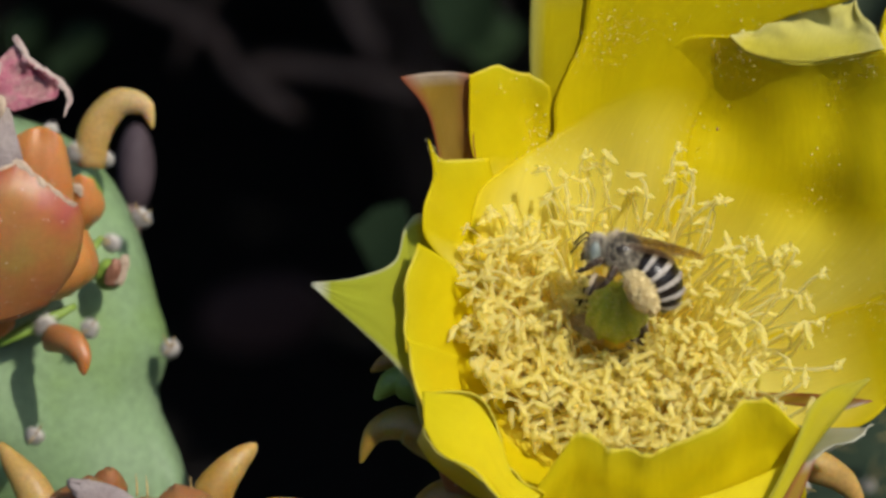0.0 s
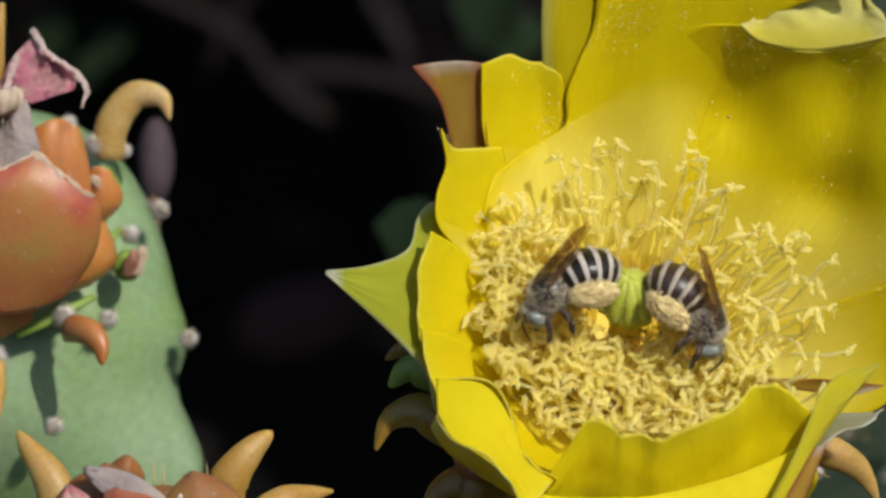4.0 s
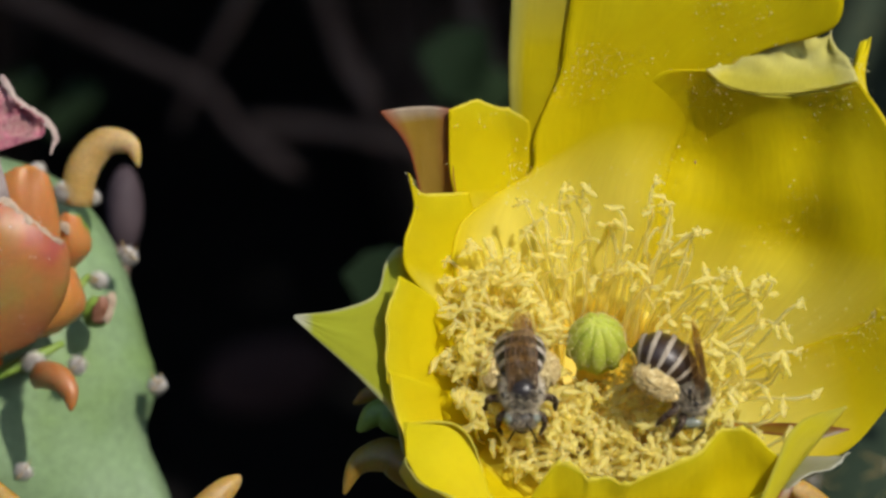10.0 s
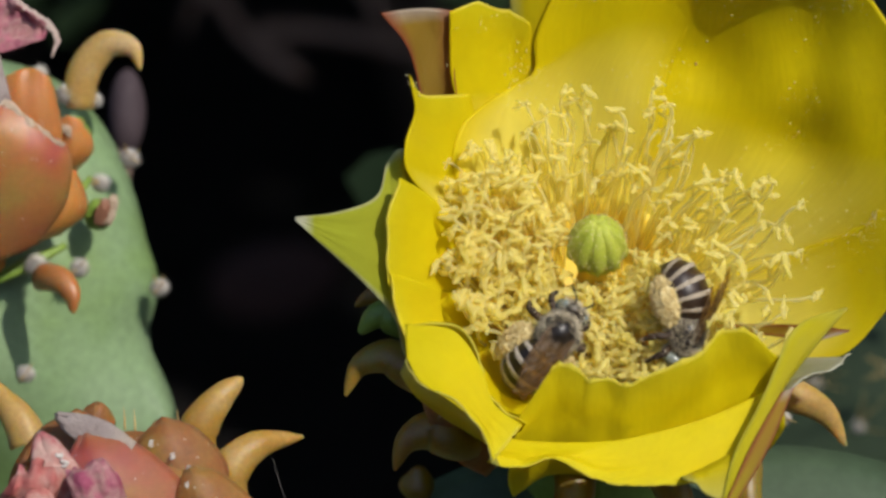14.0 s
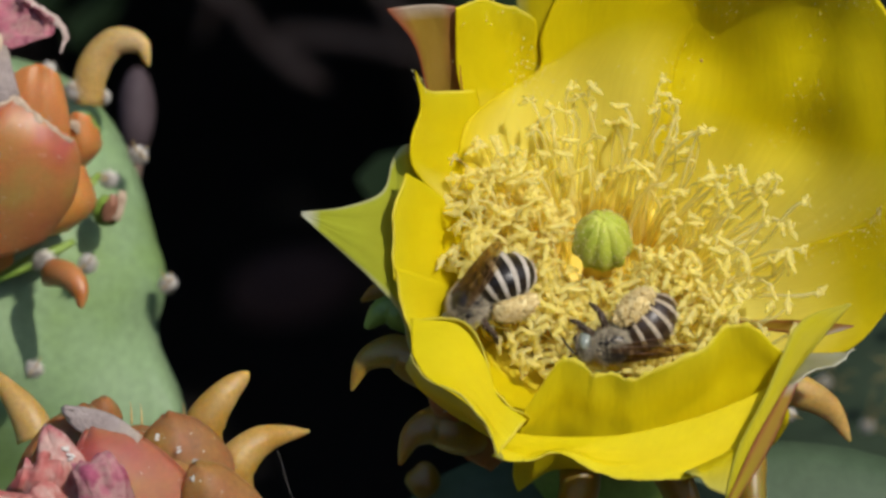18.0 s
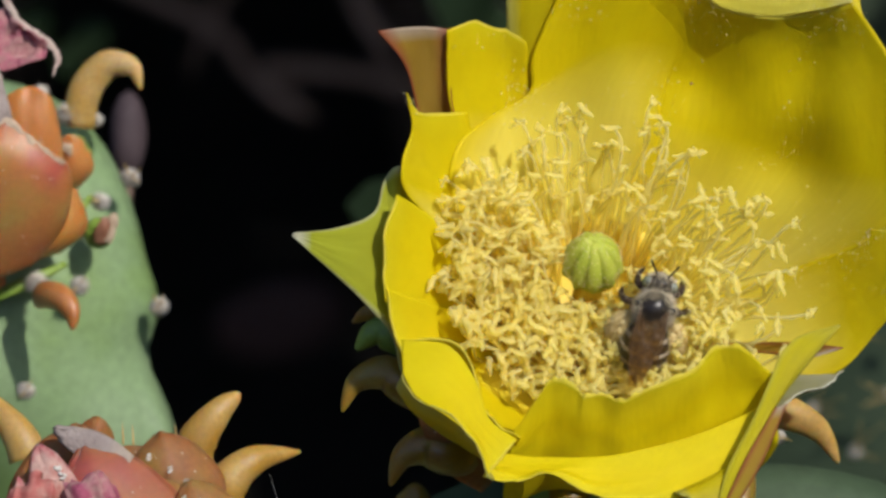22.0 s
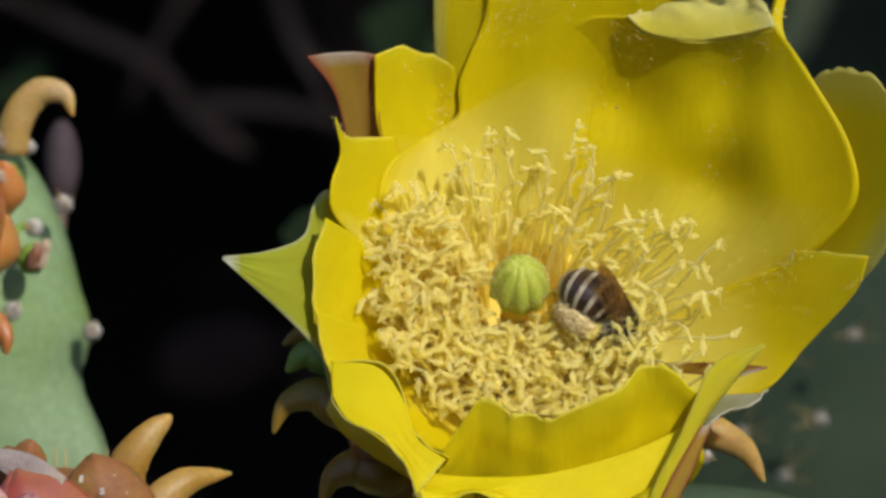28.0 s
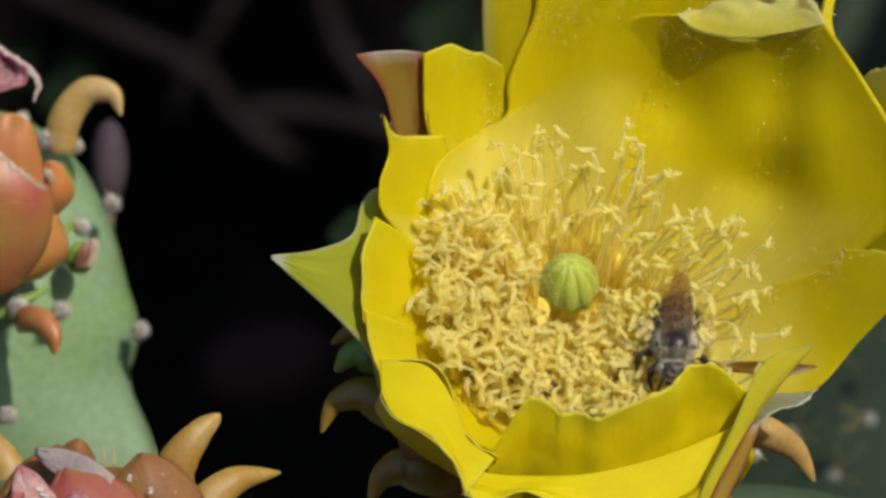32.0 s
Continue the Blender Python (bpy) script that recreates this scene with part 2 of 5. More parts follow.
M_HORN_DEEP = mottled("deep_amber_leaf", [(0.28, (0.3, 0.16, 0.025)), (0.48, (0.39, 0.23, 0.045)), (0.7, (0.48, 0.32, 0.11))], 100, 0.45, 2000, 0.0001, 0.08, 0.35, soft=0.0015, depths=(1.0, 0.55, 0.15), wear=0.3)
M_HUSK = mottled("dry_husk", [(0.25, (0.232, 0.174, 0.158)), (0.5, (0.332, 0.274, 0.249)), (0.8, (0.432, 0.349, 0.266))], 170, 0.7, 1600, 0.0004, 0.15, 0.3, 0.8)
M_WOOL = mottled("areole_wool", [(0.3, (0.63, 0.573, 0.497)), (0.7, (0.764, 0.735, 0.688))], 500, 0.9, 4000, 0.0002, 0.2, 0.1)
M_SPINE = mottled("glochid", [(0.3, (0.4, 0.25, 0.07)), (0.7, (0.6, 0.45, 0.18))], 400, 0.5)
M_DRYBUD = mottled("dry_bud", [(0.3, (0.2, 0.08, 0.045)), (0.7, (0.36, 0.17, 0.1))], 400, 0.6)
M_PURPLE = mottled("purple_fruit", [(0.3, (0.0378, 0.0262, 0.0302)), (0.7, (0.0707, 0.0504, 0.0554))], 120, 0.7, spec=0.2)
M_BARK = mottled("bark", [(0.3, (0.15, 0.1, 0.078)), (0.7, (0.27, 0.19, 0.15))], 60, 0.85, 500, 0.0008, 0, 0.15)
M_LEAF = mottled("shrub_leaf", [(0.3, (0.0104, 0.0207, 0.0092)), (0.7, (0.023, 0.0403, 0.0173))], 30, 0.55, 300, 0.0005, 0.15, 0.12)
# Far darker than earth: the bed's deep shade is partly in this colour.
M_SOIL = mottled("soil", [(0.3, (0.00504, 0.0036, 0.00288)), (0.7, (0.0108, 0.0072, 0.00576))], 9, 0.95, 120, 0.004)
M_DEAD = mottled("dead_leaf", [(0.3, (0.0432, 0.0216, 0.0216)), (0.7, (0.072, 0.0396, 0.036))], 25, 0.8)
M_BLACK = mottled("black_shell", [(0.3, (0.008, 0.006, 0.005)), (0.7, (0.022, 0.016, 0.012))], 900, 0.28, 5000, 0.00006, 0, 0.3)
M_SHELL = mottled("brown_shell", [(0.3, (0.02, 0.011, 0.006)), (0.7, (0.05, 0.027, 0.015))], 900, 0.4, 5000, 0.00003)
M_BROWN = mottled("brown_leg", [(0.3, (0.02, 0.012, 0.007)), (0.7, (0.06, 0.034, 0.018))], 900, 0.55, 5000, 0.00003, 0, 0.25)
M_BAND = mottled("pale_band", [(0.3, (0.382, 0.332, 0.266)), (0.7, (0.515, 0.465, 0.398))], 900, 0.85, 6000, 0.0001)
M_BAND_TAN = mottled("tan_band", [(0.3, (0.332, 0.266, 0.183)), (0.7, (0.481, 0.415, 0.315))], 900, 0.85, 6000, 0.0001)
M_FUR = mottled("grey_fur", [(0.3, (0.42, 0.35, 0.24)), (0.7, (0.68, 0.6, 0.44))], 500, 0.85, 6000, 0.0001)
M_DARKFUR = mottled("dark_fur", [(0.3, (0.06, 0.05, 0.04)), (0.7, (0.16, 0.13, 0.1))], 700, 0.8, 6000, 0.0001)
M_LOAD = mottled("pollen_brush", [(0.3, (0.56, 0.4, 0.14)), (0.7, (0.8, 0.68, 0.36))], 1800, 0.9, 6000, 0.00015)
M_EYE = mottled("bee_eye", [(0.3, (0.14, 0.165, 0.14)), (0.7, (0.24, 0.26, 0.22))], 1500, 0.18, 9000, 0.00002)
M_VEIN = mottled("wing_vein", [(0.3, (0.06, 0.03, 0.012)), (0.7, (0.12, 0.06, 0.025))], 900, 0.4)


def wing_material():
    m, n, l, b = material("wing_film", 0.36, 0.25)
    tx = noise_node(m, 900, 3)
    bump(m, b, noise_node(m, 700, 3).outputs[0], 0.0006, 0.6)
    l.new(ramp(m, tx.outputs[0], [(0.3, (0.07, 0.038, 0.012)), (0.7, (0.16, 0.09, 0.03))]), b.inputs["Base Color"])
    t = n.new("ShaderNodeBsdfTransparent")
    t.inputs[0].default_value = (0.92, 0.8, 0.56, 1)
    x = n.new("ShaderNodeMixShader")
    x.inputs[0].default_value = 0.66
    l.new(b.outputs[0], x.inputs[1])
    l.new(t.outputs[0], x.inputs[2])
    l.new(x.outputs[0], n["Material Output"].inputs[0])
    return m


M_WING = wing_material()


# ---- builders ----
def thing(name, label, category, at=(0, 0, 0), group="", kind=""):
    """An Empty at a place of the flower's frame; its parts are built in that frame's millimetres."""
    ob = new(name)
    ob.empty_display_size = 0.005
    ob.matrix_world = Matrix.Translation(BASE @ V(at)) @ TURN
    ob["at"] = at
    return tagged(ob, label, category, group, kind)


def part(name, bm, mat, parent, label="", smooth=True, origin=None):
    """Links a bmesh (millimetres) as one mesh object under a thing or a part."""
    o = V(origin if origin is not None else parent.get("at", (0, 0, 0)))
    bm.transform(Matrix.Scale(0.001, 4) @ Matrix.Translation(-o))
    me = bpy.data.meshes.new(name)
    bm.to_mesh(me)
    bm.free()
    for x in (mat if isinstance(mat, (list, tuple)) else [mat]):
        me.materials.append(x)
    if smooth:
        me.polygons.foreach_set("use_smooth", [True] * len(me.polygons))
    ob = new(name, me)
    ob.parent = parent
    ob["at"] = tuple(o)
    if label:
        ob["label"] = label
    return ob


def spline(pts, u):
    """A point at u in 0..1 of a Catmull-Rom curve."""
    n = len(pts) - 1
    s = min(max(u, 0.0), 1.0) * n
    i = min(int(s), n - 1)
    f = s - i
    p1, p2 = V(pts[i]), V(pts[i + 1])
    p0 = V(pts[i - 1]) if i else p1 * 2 - p2
    p3 = V(pts[i + 2]) if i + 2 <= n else p2 * 2 - p1
    return 0.5 * (p1 * 2 + (p2 - p0) * f + (p0 * 2 - p1 * 5 + p2 * 4 - p3) * f * f + (p1 * 3 - p0 - p2 * 3 + p3) * f ** 3)


def add_tube(bm, pts, radii, sides=8, rings=12, flat=1.0, mat=0):
    """A tapered tube along a spline, closed at its ends; flat squeezes it."""
    loops, prev = [], None
    for k in range(rings + 1):
        u = k / rings
        c = spline(pts, u)
        t = (spline(pts, min(u + 0.02, 1)) - spline(pts, max(u - 0.02, 0))).normalized()
        ref = prev if prev is not None else (V((0, 0, 1)) if abs(t.z) < 0.9 else V((1, 0, 0)))
        a = (ref - t * ref.dot(t)).normalized()
        prev = a
        b = t.cross(a)
        s = u * (len(radii) - 1)
        i = min(int(s), len(radii) - 2)
        r = radii[i] + (radii[i + 1] - radii[i]) * (s - i)
        loops.append([bm.verts.new(c + (a * math.cos(w) * flat + b * math.sin(w)) * r)
                      for w in (math.tau * j / sides for j in range(sides))])
    for p, q in zip(loops, loops[1:]):
        for j in range(sides):
            f = bm.faces.new((p[j], p[(j + 1) % sides], q[(j + 1) % sides], q[j]))
            f.material_index = mat
    bm.faces.new(loops[0][::-1]).material_index = mat
    bm.faces.new(loops[-1]).material_index = mat


def tube(*a, **k):
    bm = bmesh.new()
    add_tube(bm, *a, **k)
    return bm


def add_ball(bm, m, segs=20, rings=12, warp=0.0, freq=1.0, seed=0.0):
    """An ellipsoid through the matrix m, roughened by noise."""
    r = bmesh.ops.create_uvsphere(bm, u_segments=segs, v_segments=rings, radius=1.0)
    for v in r["verts"]:
        if warp:
            v.co *= 1 + warp * noise.noise(v.co * freq + V((seed, seed * 1.7, 3.1)))
        v.co = m @ v.co


def ball(m, **k):
    bm = bmesh.new()
    add_ball(bm, m, **k)
    return bm


def trs(x, y, z, sx, sy, sz, rx=0, ry=0, rz=0):
    return pose(x, y, z, rx, ry, rz) @ Matrix.Diagonal((sx, sy, sz, 1))


def add_spikes(bm, spots, length, width, lean, rnd, mat=0):
    """Fine hairs at (point, normal) spots; lean is added to each direction."""
    for p, n in spots:
        d = (n + lean + V((rnd.uniform(-1, 1), rnd.uniform(-1, 1), rnd.uniform(-1, 1))) * 0.45).normalized()
        a = d.orthogonal().normalized()
        b = d.cross(a)
        w = rnd.uniform(0, math.tau)
        s = (a * math.cos(w) + b * math.sin(w)) * width
        t = (b * math.cos(w) - a * math.sin(w)) * width
        ln = length * rnd.uniform(0.6, 1.25)
        tip = bm.verts.new(p + d * ln)
        q = [bm.verts.new(p + s), bm.verts.new(p - s * 0.5 + t), bm.verts.new(p - s * 0.5 - t)]
        for i in range(3):
            bm.faces.new((q[i], q[(i + 1) % 3], tip)).material_index = mat


def ball_spots(m, count, rnd, keep=None):
    """Random points and normals of an ellipsoid."""
    out, inv = [], m.to_3x3().inverted().transposed()
    while len(out) < count:
        v = V((rnd.gauss(0, 1), rnd.gauss(0, 1), rnd.gauss(0, 1))).normalized()
        if keep is None or keep(v):
            out.append((m @ v, (inv @ v).normalized()))
    return out


def patch(left, right, rim=(), foot=(), cup=0.0, ruffle=0.0, seed=0.0, nu=26, nv=40, fray=0.0, ridge=0.0, out=None, pin=False):
    """A petal: a surface between its two side edges, its foot and its rim. cup bulges it along its normal, ruffle waves it
    towards the rim, fray makes the rim uneven, ridge raises a midrib. out collects points on it."""
    top = [left[-1], *rim, right[-1]]
    bot = [left[0], *foot, right[0]]
    P00, P10, P01, P11 = V(left[0]), V(right[0]), V(left[-1]), V(right[-1])
    grid = []
    for j in range(nv + 1):
        v = j / nv
        a, b = spline(left, v), spline(right, v)
        row = []
        for i in range(nu + 1):
            u = i / nu
            c, d = spline(bot, u), spline(top, u)
            p = a * (1 - u) + b * u + c * (1 - v) + d * v
            p -= P00 * (1 - u) * (1 - v) + P10 * u * (1 - v) + P01 * (1 - u) * v + P11 * u * v
            row.append(p)
        grid.append(row)
    nrm = []
    for j in range(nv + 1):
        row = []
        for i in range(nu + 1):
            du = grid[j][min(i + 1, nu)] - grid[j][max(i - 1, 0)]
            dv = grid[min(j + 1, nv)][i] - grid[max(j - 1, 0)][i]
            n = du.cross(dv)
            row.append(n.normalized() if n.length > 1e-9 else V((0, 0, 1)))
        nrm.append(row)
    bm = bmesh.new()
    uv = bm.loops.layers.uv.new("UVMap")
    verts = []
    for j in range(nv + 1):
        v = j / nv
        row = []
        for i in range(nu + 1):
            u = i / nu
            w = 4 * u * (1 - u)
            p, n = grid[j][i], nrm[j][i]
            h = cup * w * math.sin(math.pi * min(v * 0.9 + 0.05, 1)) + ridge * math.exp(-((u - 0.5) / 0.08) ** 2) * math.sin(math.pi * v)
            h += ruffle * v ** 1.5 * (noise.noise(V((u * 3.1 + seed, v * 2.2, seed * 2.3))) + 0.45 * noise.noise(V((u * 9 + seed, v * 5, seed))))
            p = p + n * (h * (1 - v ** 8) if pin else h)
            if fray and j == nv:
                dv = (grid[nv][i] - grid[nv - 1][i]).normalized()
                p = p + dv * fray * (noise.noise(V((u * 14, seed, 0))) + 0.7 * noise.noise(V((u * 45, seed, 7))))
            row.append(bm.verts.new(p))
            if out is not None:
                out.append((p, n, u, v))
        verts.append(row)
    for j in range(nv):
        for i in range(nu):
            f = bm.faces.new((verts[j][i], verts[j][i + 1], verts[j + 1][i + 1], verts[j + 1][i]))
            for lp, (a, b) in zip(f.loops, ((i, j), (i + 1, j), (i + 1, j + 1), (i, j + 1))):
                lp[uv].uv = (a / nu, b / nv)
    return bm


def sheet(name, bm, mat, parent, label="", t=0.35):
    """A petal or scale with a thickness of t millimetres."""
    ob = part(name, bm, mat, parent, label)
    md = ob.modifiers.new("thickness", "SOLIDIFY")
    md.thickness, md.offset = t * 0.001, 0
    return ob


# ---- ground and the shade behind ----
def ground():
    bm = bmesh.new()
    n, size = 60, 1.6
    grid = [[bm.verts.new((x, y, 0.02 * noise.noise(V((x * 3, y * 3, 0))) + 0.006 * noise.noise(V((x * 22, y * 22, 5)))))
             for x in (size * (2 * i / n - 1) for i in range(n + 1))] for y in (0.9 + size * (2 * j / n - 1) for j in range(n + 1))]
    for a, b in zip(grid, grid[1:]):
        for i in range(n):
            bm.faces.new((a[i], a[i + 1], b[i + 1], b[i]))
    edge = [v for v in bm.verts if v.is_boundary]
    c = V((0, 0.9, 0))
    far = {v: bm.verts.new(c + (v.co - c).normalized() * 900) for v in edge}
    for e in [e for e in bm.edges if e.is_boundary and e.verts[0] in far and e.verts[1] in far]:
        a, b = e.verts
        bm.faces.new((a, b, far[b], far[a]))
    bmesh.ops.recalc_face_normals(bm, faces=bm.faces)
    me = bpy.data.meshes.new("ground")
    bm.to_mesh(me)
    bm.free()
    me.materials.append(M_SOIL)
    tagged(new("ground", me), "dark shaded garden soil behind the cactus", "ground", kind="structure")


def add_grain(bm, p, r):
    """A pollen grain of eight faces."""
    q = [bm.verts.new(p + V(d) * r) for d in ((1, 0, 0), (0, 1, 0), (-1, 0, 0), (0, -1, 0), (0, 0, 1), (0, 0, -1))]
    for i in range(4):
        bm.faces.new((q[i], q[(i + 1) % 4], q[4]))
        bm.faces.new((q[(i + 1) % 4], q[i], q[5]))


def add_leaf(bm, c, d, n, ln, w):
    """A small pointed leaf of six corners with a folded midrib."""
    s = d.cross(n).normalized() * w
    q = [c, c + d * ln * 0.35 + s + n * w * 0.3, c + d * ln * 0.75 + s * 0.7 + n * w * 0.2, c + d * ln,
         c + d * ln * 0.75 - s * 0.7 + n * w * 0.2, c + d * ln * 0.35 - s + n * w * 0.3]
    m = bm.verts.new(c + d * ln * 0.5)
    q = [bm.verts.new(p) for p in q]
    for i in range(6):
        bm.faces.new((q[i], q[(i + 1) % 6], m))


def hedge():
    """An unseen dark hedge, added all round to keep low sky light off the background."""
    rnd = random.Random(41)
    ob = new("hedge")
    tagged(ob, "unseen dark hedge added all round to block low sky light", "hedge")
    inv = BASE.inverted()
    bm = bmesh.new()
    n = 96
    rows = [[bm.verts.new(inv @ V((r * math.sin(w), 0.4 + r * math.cos(w), z))) for w in (math.tau * k / n for k in range(n))
             for r in [rad + 0.12 * noise.noise(V((math.sin(w) * 9, math.cos(w) * 9, z * 4)))]]
            for rad, z in ((2.9, -0.05), (2.85, 0.4), (2.8, 0.8), (2.8, 1.2), (2.85, 1.5), (3.1, 1.6), (3.5, 1.6), (3.7, 1.5), (3.75, 0.8), (3.75, -0.05))]
    for a, b in zip(rows, rows[1:]):
        for k in range(n):
            bm.faces.new((a[k], a[(k + 1) % n], b[(k + 1) % n], b[k]))
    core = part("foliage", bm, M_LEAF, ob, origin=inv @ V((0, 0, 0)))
    bm = bmesh.new()
    for k in range(9000):
        w, z = rnd.uniform(0, math.tau), 1.65 * rnd.random()
        r = 2.78 + 0.2 * rnd.random()
        d = V((rnd.gauss(0, 1), rnd.gauss(0, 1), rnd.gauss(0.2, 0.7))).normalized()
        nn = d.orthogonal().normalized()
        add_leaf(bm, inv @ V((r * math.sin(w), 0.4 + r * math.cos(w), z)), TURN.inverted() @ d, TURN.inverted() @ nn, rnd.uniform(70, 120), rnd.uniform(22, 34))
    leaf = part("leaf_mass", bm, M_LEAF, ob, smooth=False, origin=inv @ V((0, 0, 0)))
    tagged(leaf, kind="stuff")
    for o in (core, leaf):
        o.matrix_basis = TURN


def shrub():
    """The shrub with bare twigs behind the flower; its unseen crown is added for shade."""
    rnd = random.Random(5)
    ob = thing("shrub", "shaded leafy shrub with grey bare twigs behind the cactus", "shrub", (0, -240, -900))
    at = BASE @ V((0, -240, -900))
    inv = BASE.inverted()
    # bare twigs that cross behind the flower
    for pts, r in (
        ([(-130, 82, -600), (-97, 65, -600), (-68, 51.5, -598), (-61, 42, -600), (-51, 34.4, -600), (-45, 31, -604)], [2.2, 2.1, 2.2, 1.6, 2.4, 0.8]),
        ([(-56, 82, -640), (-64, 67, -640), (-72, 53, -640), (-76, 43, -645)], [2.0, 1.8, 1.6, 0.8]),
        ([(-44, 82, -600), (-38, 65, -600), (-35, 57, -600), (-30, 49, -600), (-28, 42, -602)], [2.4, 2.3, 2.6, 2.0, 0.8]),
        ([(-58, 43, -620), (-40, 42.4, -620), (-20, 38, -622), (10, 34, -630)], [2.4, 2.2, 2.2, 2.0]),
        ([(-8, 90, -640), (-6, 70, -640), (0, 58, -640), (4, 48, -650)], [2.8, 2.6, 2.2, 1.4]),
    ):
        part("twig", tube(pts, r, sides=8, rings=14), M_BARK, ob)
    # trunk and limbs rise out of sight
    for k in range(5):
        a = V((0.25 * math.sin(k * 2.1), 1.5 + 0.25 * math.cos(k * 2.6), 0.0))
        b = a + V((0.35 * math.sin(k * 1.7), 0.3 * math.cos(k * 2.2), 0.75))
        c = b + V((0.5 * math.sin(k * 2.9), 0.4 * math.cos(k * 1.3) - 0.3, 0.6))
        pts = [inv @ p for p in (a + V((0, 0, -0.03)), a.lerp(b, 0.5) + V((0.05, 0, 0)), b, c)]
        part("limb", tube([tuple(p) for p in pts], [22, 17, 12, 5], sides=9, rings=14), M_BARK, ob)
    # leaves above the view, added to hold sun and sky off the ground
    bm = bmesh.new()
    for k in range(17000):
        p = V((rnd.uniform(-2.0, 2.0), 0.24 + 2.6 * rnd.random() ** 1.6, 0))
        p.z = 0.68 + 0.07 * noise.noise(V((p.x * 4, p.y * 4, 2))) + (1.5 - 0.25 * p.x * p.x) * rnd.random() ** 1.3
        d = V((rnd.gauss(0, 1), rnd.gauss(0, 1), rnd.gauss(-0.3, 0.7))).normalized()
        n = V((rnd.gauss(0, 0.5), rnd.gauss(0, 0.5), 1)).normalized()
        n = (n - d * n.dot(d)).normalized()
        add_leaf(bm, inv @ p, (TURN.inverted() @ d), (TURN.inverted() @ n), rnd.uniform(60, 120), rnd.uniform(22, 40))
    part("shade_crown", bm, M_LEAF, ob, smooth=False)
    # low leaves that show as soft green spots
    for x, y, z, ln, w, turn in ((-95, 44, -420, 11, 5, 60), (-84, 42, -420, 10, 5, 35), (-88, 38, -420, 8, 4, 50), (-11, 46, -340, 16, 8, 60),
                                 (-6, 41, -360, 12, 7, 20), (-24.8, 8, -170, 11, 5, 65), (-23, 2, -175, 9, 5, 40)):
        bm = bmesh.new()
        d = V((math.cos(radians(turn)), math.sin(radians(turn)), 0.2)).normalized()
        n = V((-0.1, 0.6, 0.8))
        n = (n - d * n.dot(d)).normalized()
        add_leaf(bm, V((x, y, z)) - d * ln / 2, d, n, ln, w)
        bmesh.ops.subdivide_edges(bm, edges=bm.edges[:], cuts=1)
        part("leaf", bm, M_LEAF, ob)


# ---- cactus pads ----
def pad_bm(cx, cy, cz, sx, sy, h, power=2.6, tilt=(0, 0, 0), seed=0.0, nr=26, na=72, wave=0.6):
    """A flat thick cactus joint."""
    m = pose(cx, cy, cz, *tilt)
    bm = bmesh.new()
    rings = []
    for side in (1, -1):
        for k in range(nr + 1):
            r = k / nr if side > 0 else 1 - k / nr
            if side < 0 and k == 0:
                continue
            ring = []
            for j in range(na):
                w = math.tau * j / na
                c, s = math.cos(w), math.sin(w)
                q = (abs(c) ** power + abs(s) ** power) ** (-1 / power)
                p = V((c * q * r * sx, s * q * r * sy, 0))
                p.z = side * h * max(0.0, 1 - r ** 2.4) ** 0.62
                p += V((0, 0, 1)) * wave * noise.noise(V((p.x * 0.09 + seed, p.y * 0.09, seed + side)))
                if r > 0.001 or j == 0:
                    ring.append(bm.verts.new(m @ p))
            rings.append(ring)
    for a, b in zip(rings, rings[1:]):
        for j in range(na):
            if len(a) == 1:
                bm.faces.new((a[0], b[j], b[(j + 1) % na]))
            elif len(b) == 1:
                bm.faces.new((a[j], b[0], a[(j + 1) % na]))
            else:
                bm.faces.new((a[j], b[j], b[(j + 1) % na], a[(j + 1) % na]))
    bmesh.ops.recalc_face_normals(bm, faces=bm.faces)
    return bm


def areole(parent, x, y, z, r, rnd, spines=3, face=(0.1, 0.1, 1), long=2.6):
    """A woolly white cushion with a few short bristles."""
    r *= 0.78
    bm = bmesh.new()
    m = trs(x, y, z, r, r * 1.1, r * 0.7, 0, 0, x * 40)
    add_ball(bm, m @ Matrix.Scale(0.55, 4), segs=14, rings=10, warp=0.9, freq=1.9, seed=x)
    add_spikes(bm, ball_spots(m @ Matrix.Scale(0.5, 4), 900, rnd), r * 0.95, 0.035, V(face) * 0.4 + V((0.1, -0.25, 0)), rnd)
    ob = part("areole", bm, M_WOOL, parent, "white woolly cushion")
    bm = bmesh.new()
    for k in range(spines):
        d = (V(face) + V((rnd.uniform(-1, 1), rnd.uniform(-0.6, 1), rnd.uniform(-0.2, 0.6))) * 0.9).normalized()
        add_tube(bm, [V((x, y, z)), V((x, y, z)) + d * long * 0.6, V((x, y, z)) + d * long * rnd.uniform(0.8, 1.3)], [0.13, 0.1, 0.02], sides=5, rings=4)
    tagged(part("bristle", bm, M_SPINE, ob, "fine yellow bristles"), kind="stuff")


def horn(parent, pts, radii, mat=None, name="leaf", flat=0.8):
    """A fleshy curved awl-shaped leaf with a rounded tip."""
    end = V(pts[-1]) + (V(pts[-1]) - V(pts[-2])).normalized() * radii[-1]
    pts, radii = [*pts, end], [*radii, min(radii[-1] * 0.5, 0.12)]
    bm = bmesh.new()
    add_tube(bm, pts, radii, sides=14, rings=22, flat=flat)
    for v in bm.verts:
        v.co += v.co.normalized() * 0.12 * noise.noise(v.co * 0.7)
    return part(name, bm, mat or M_HORN, parent, "amber awl-shaped fleshy leaf")


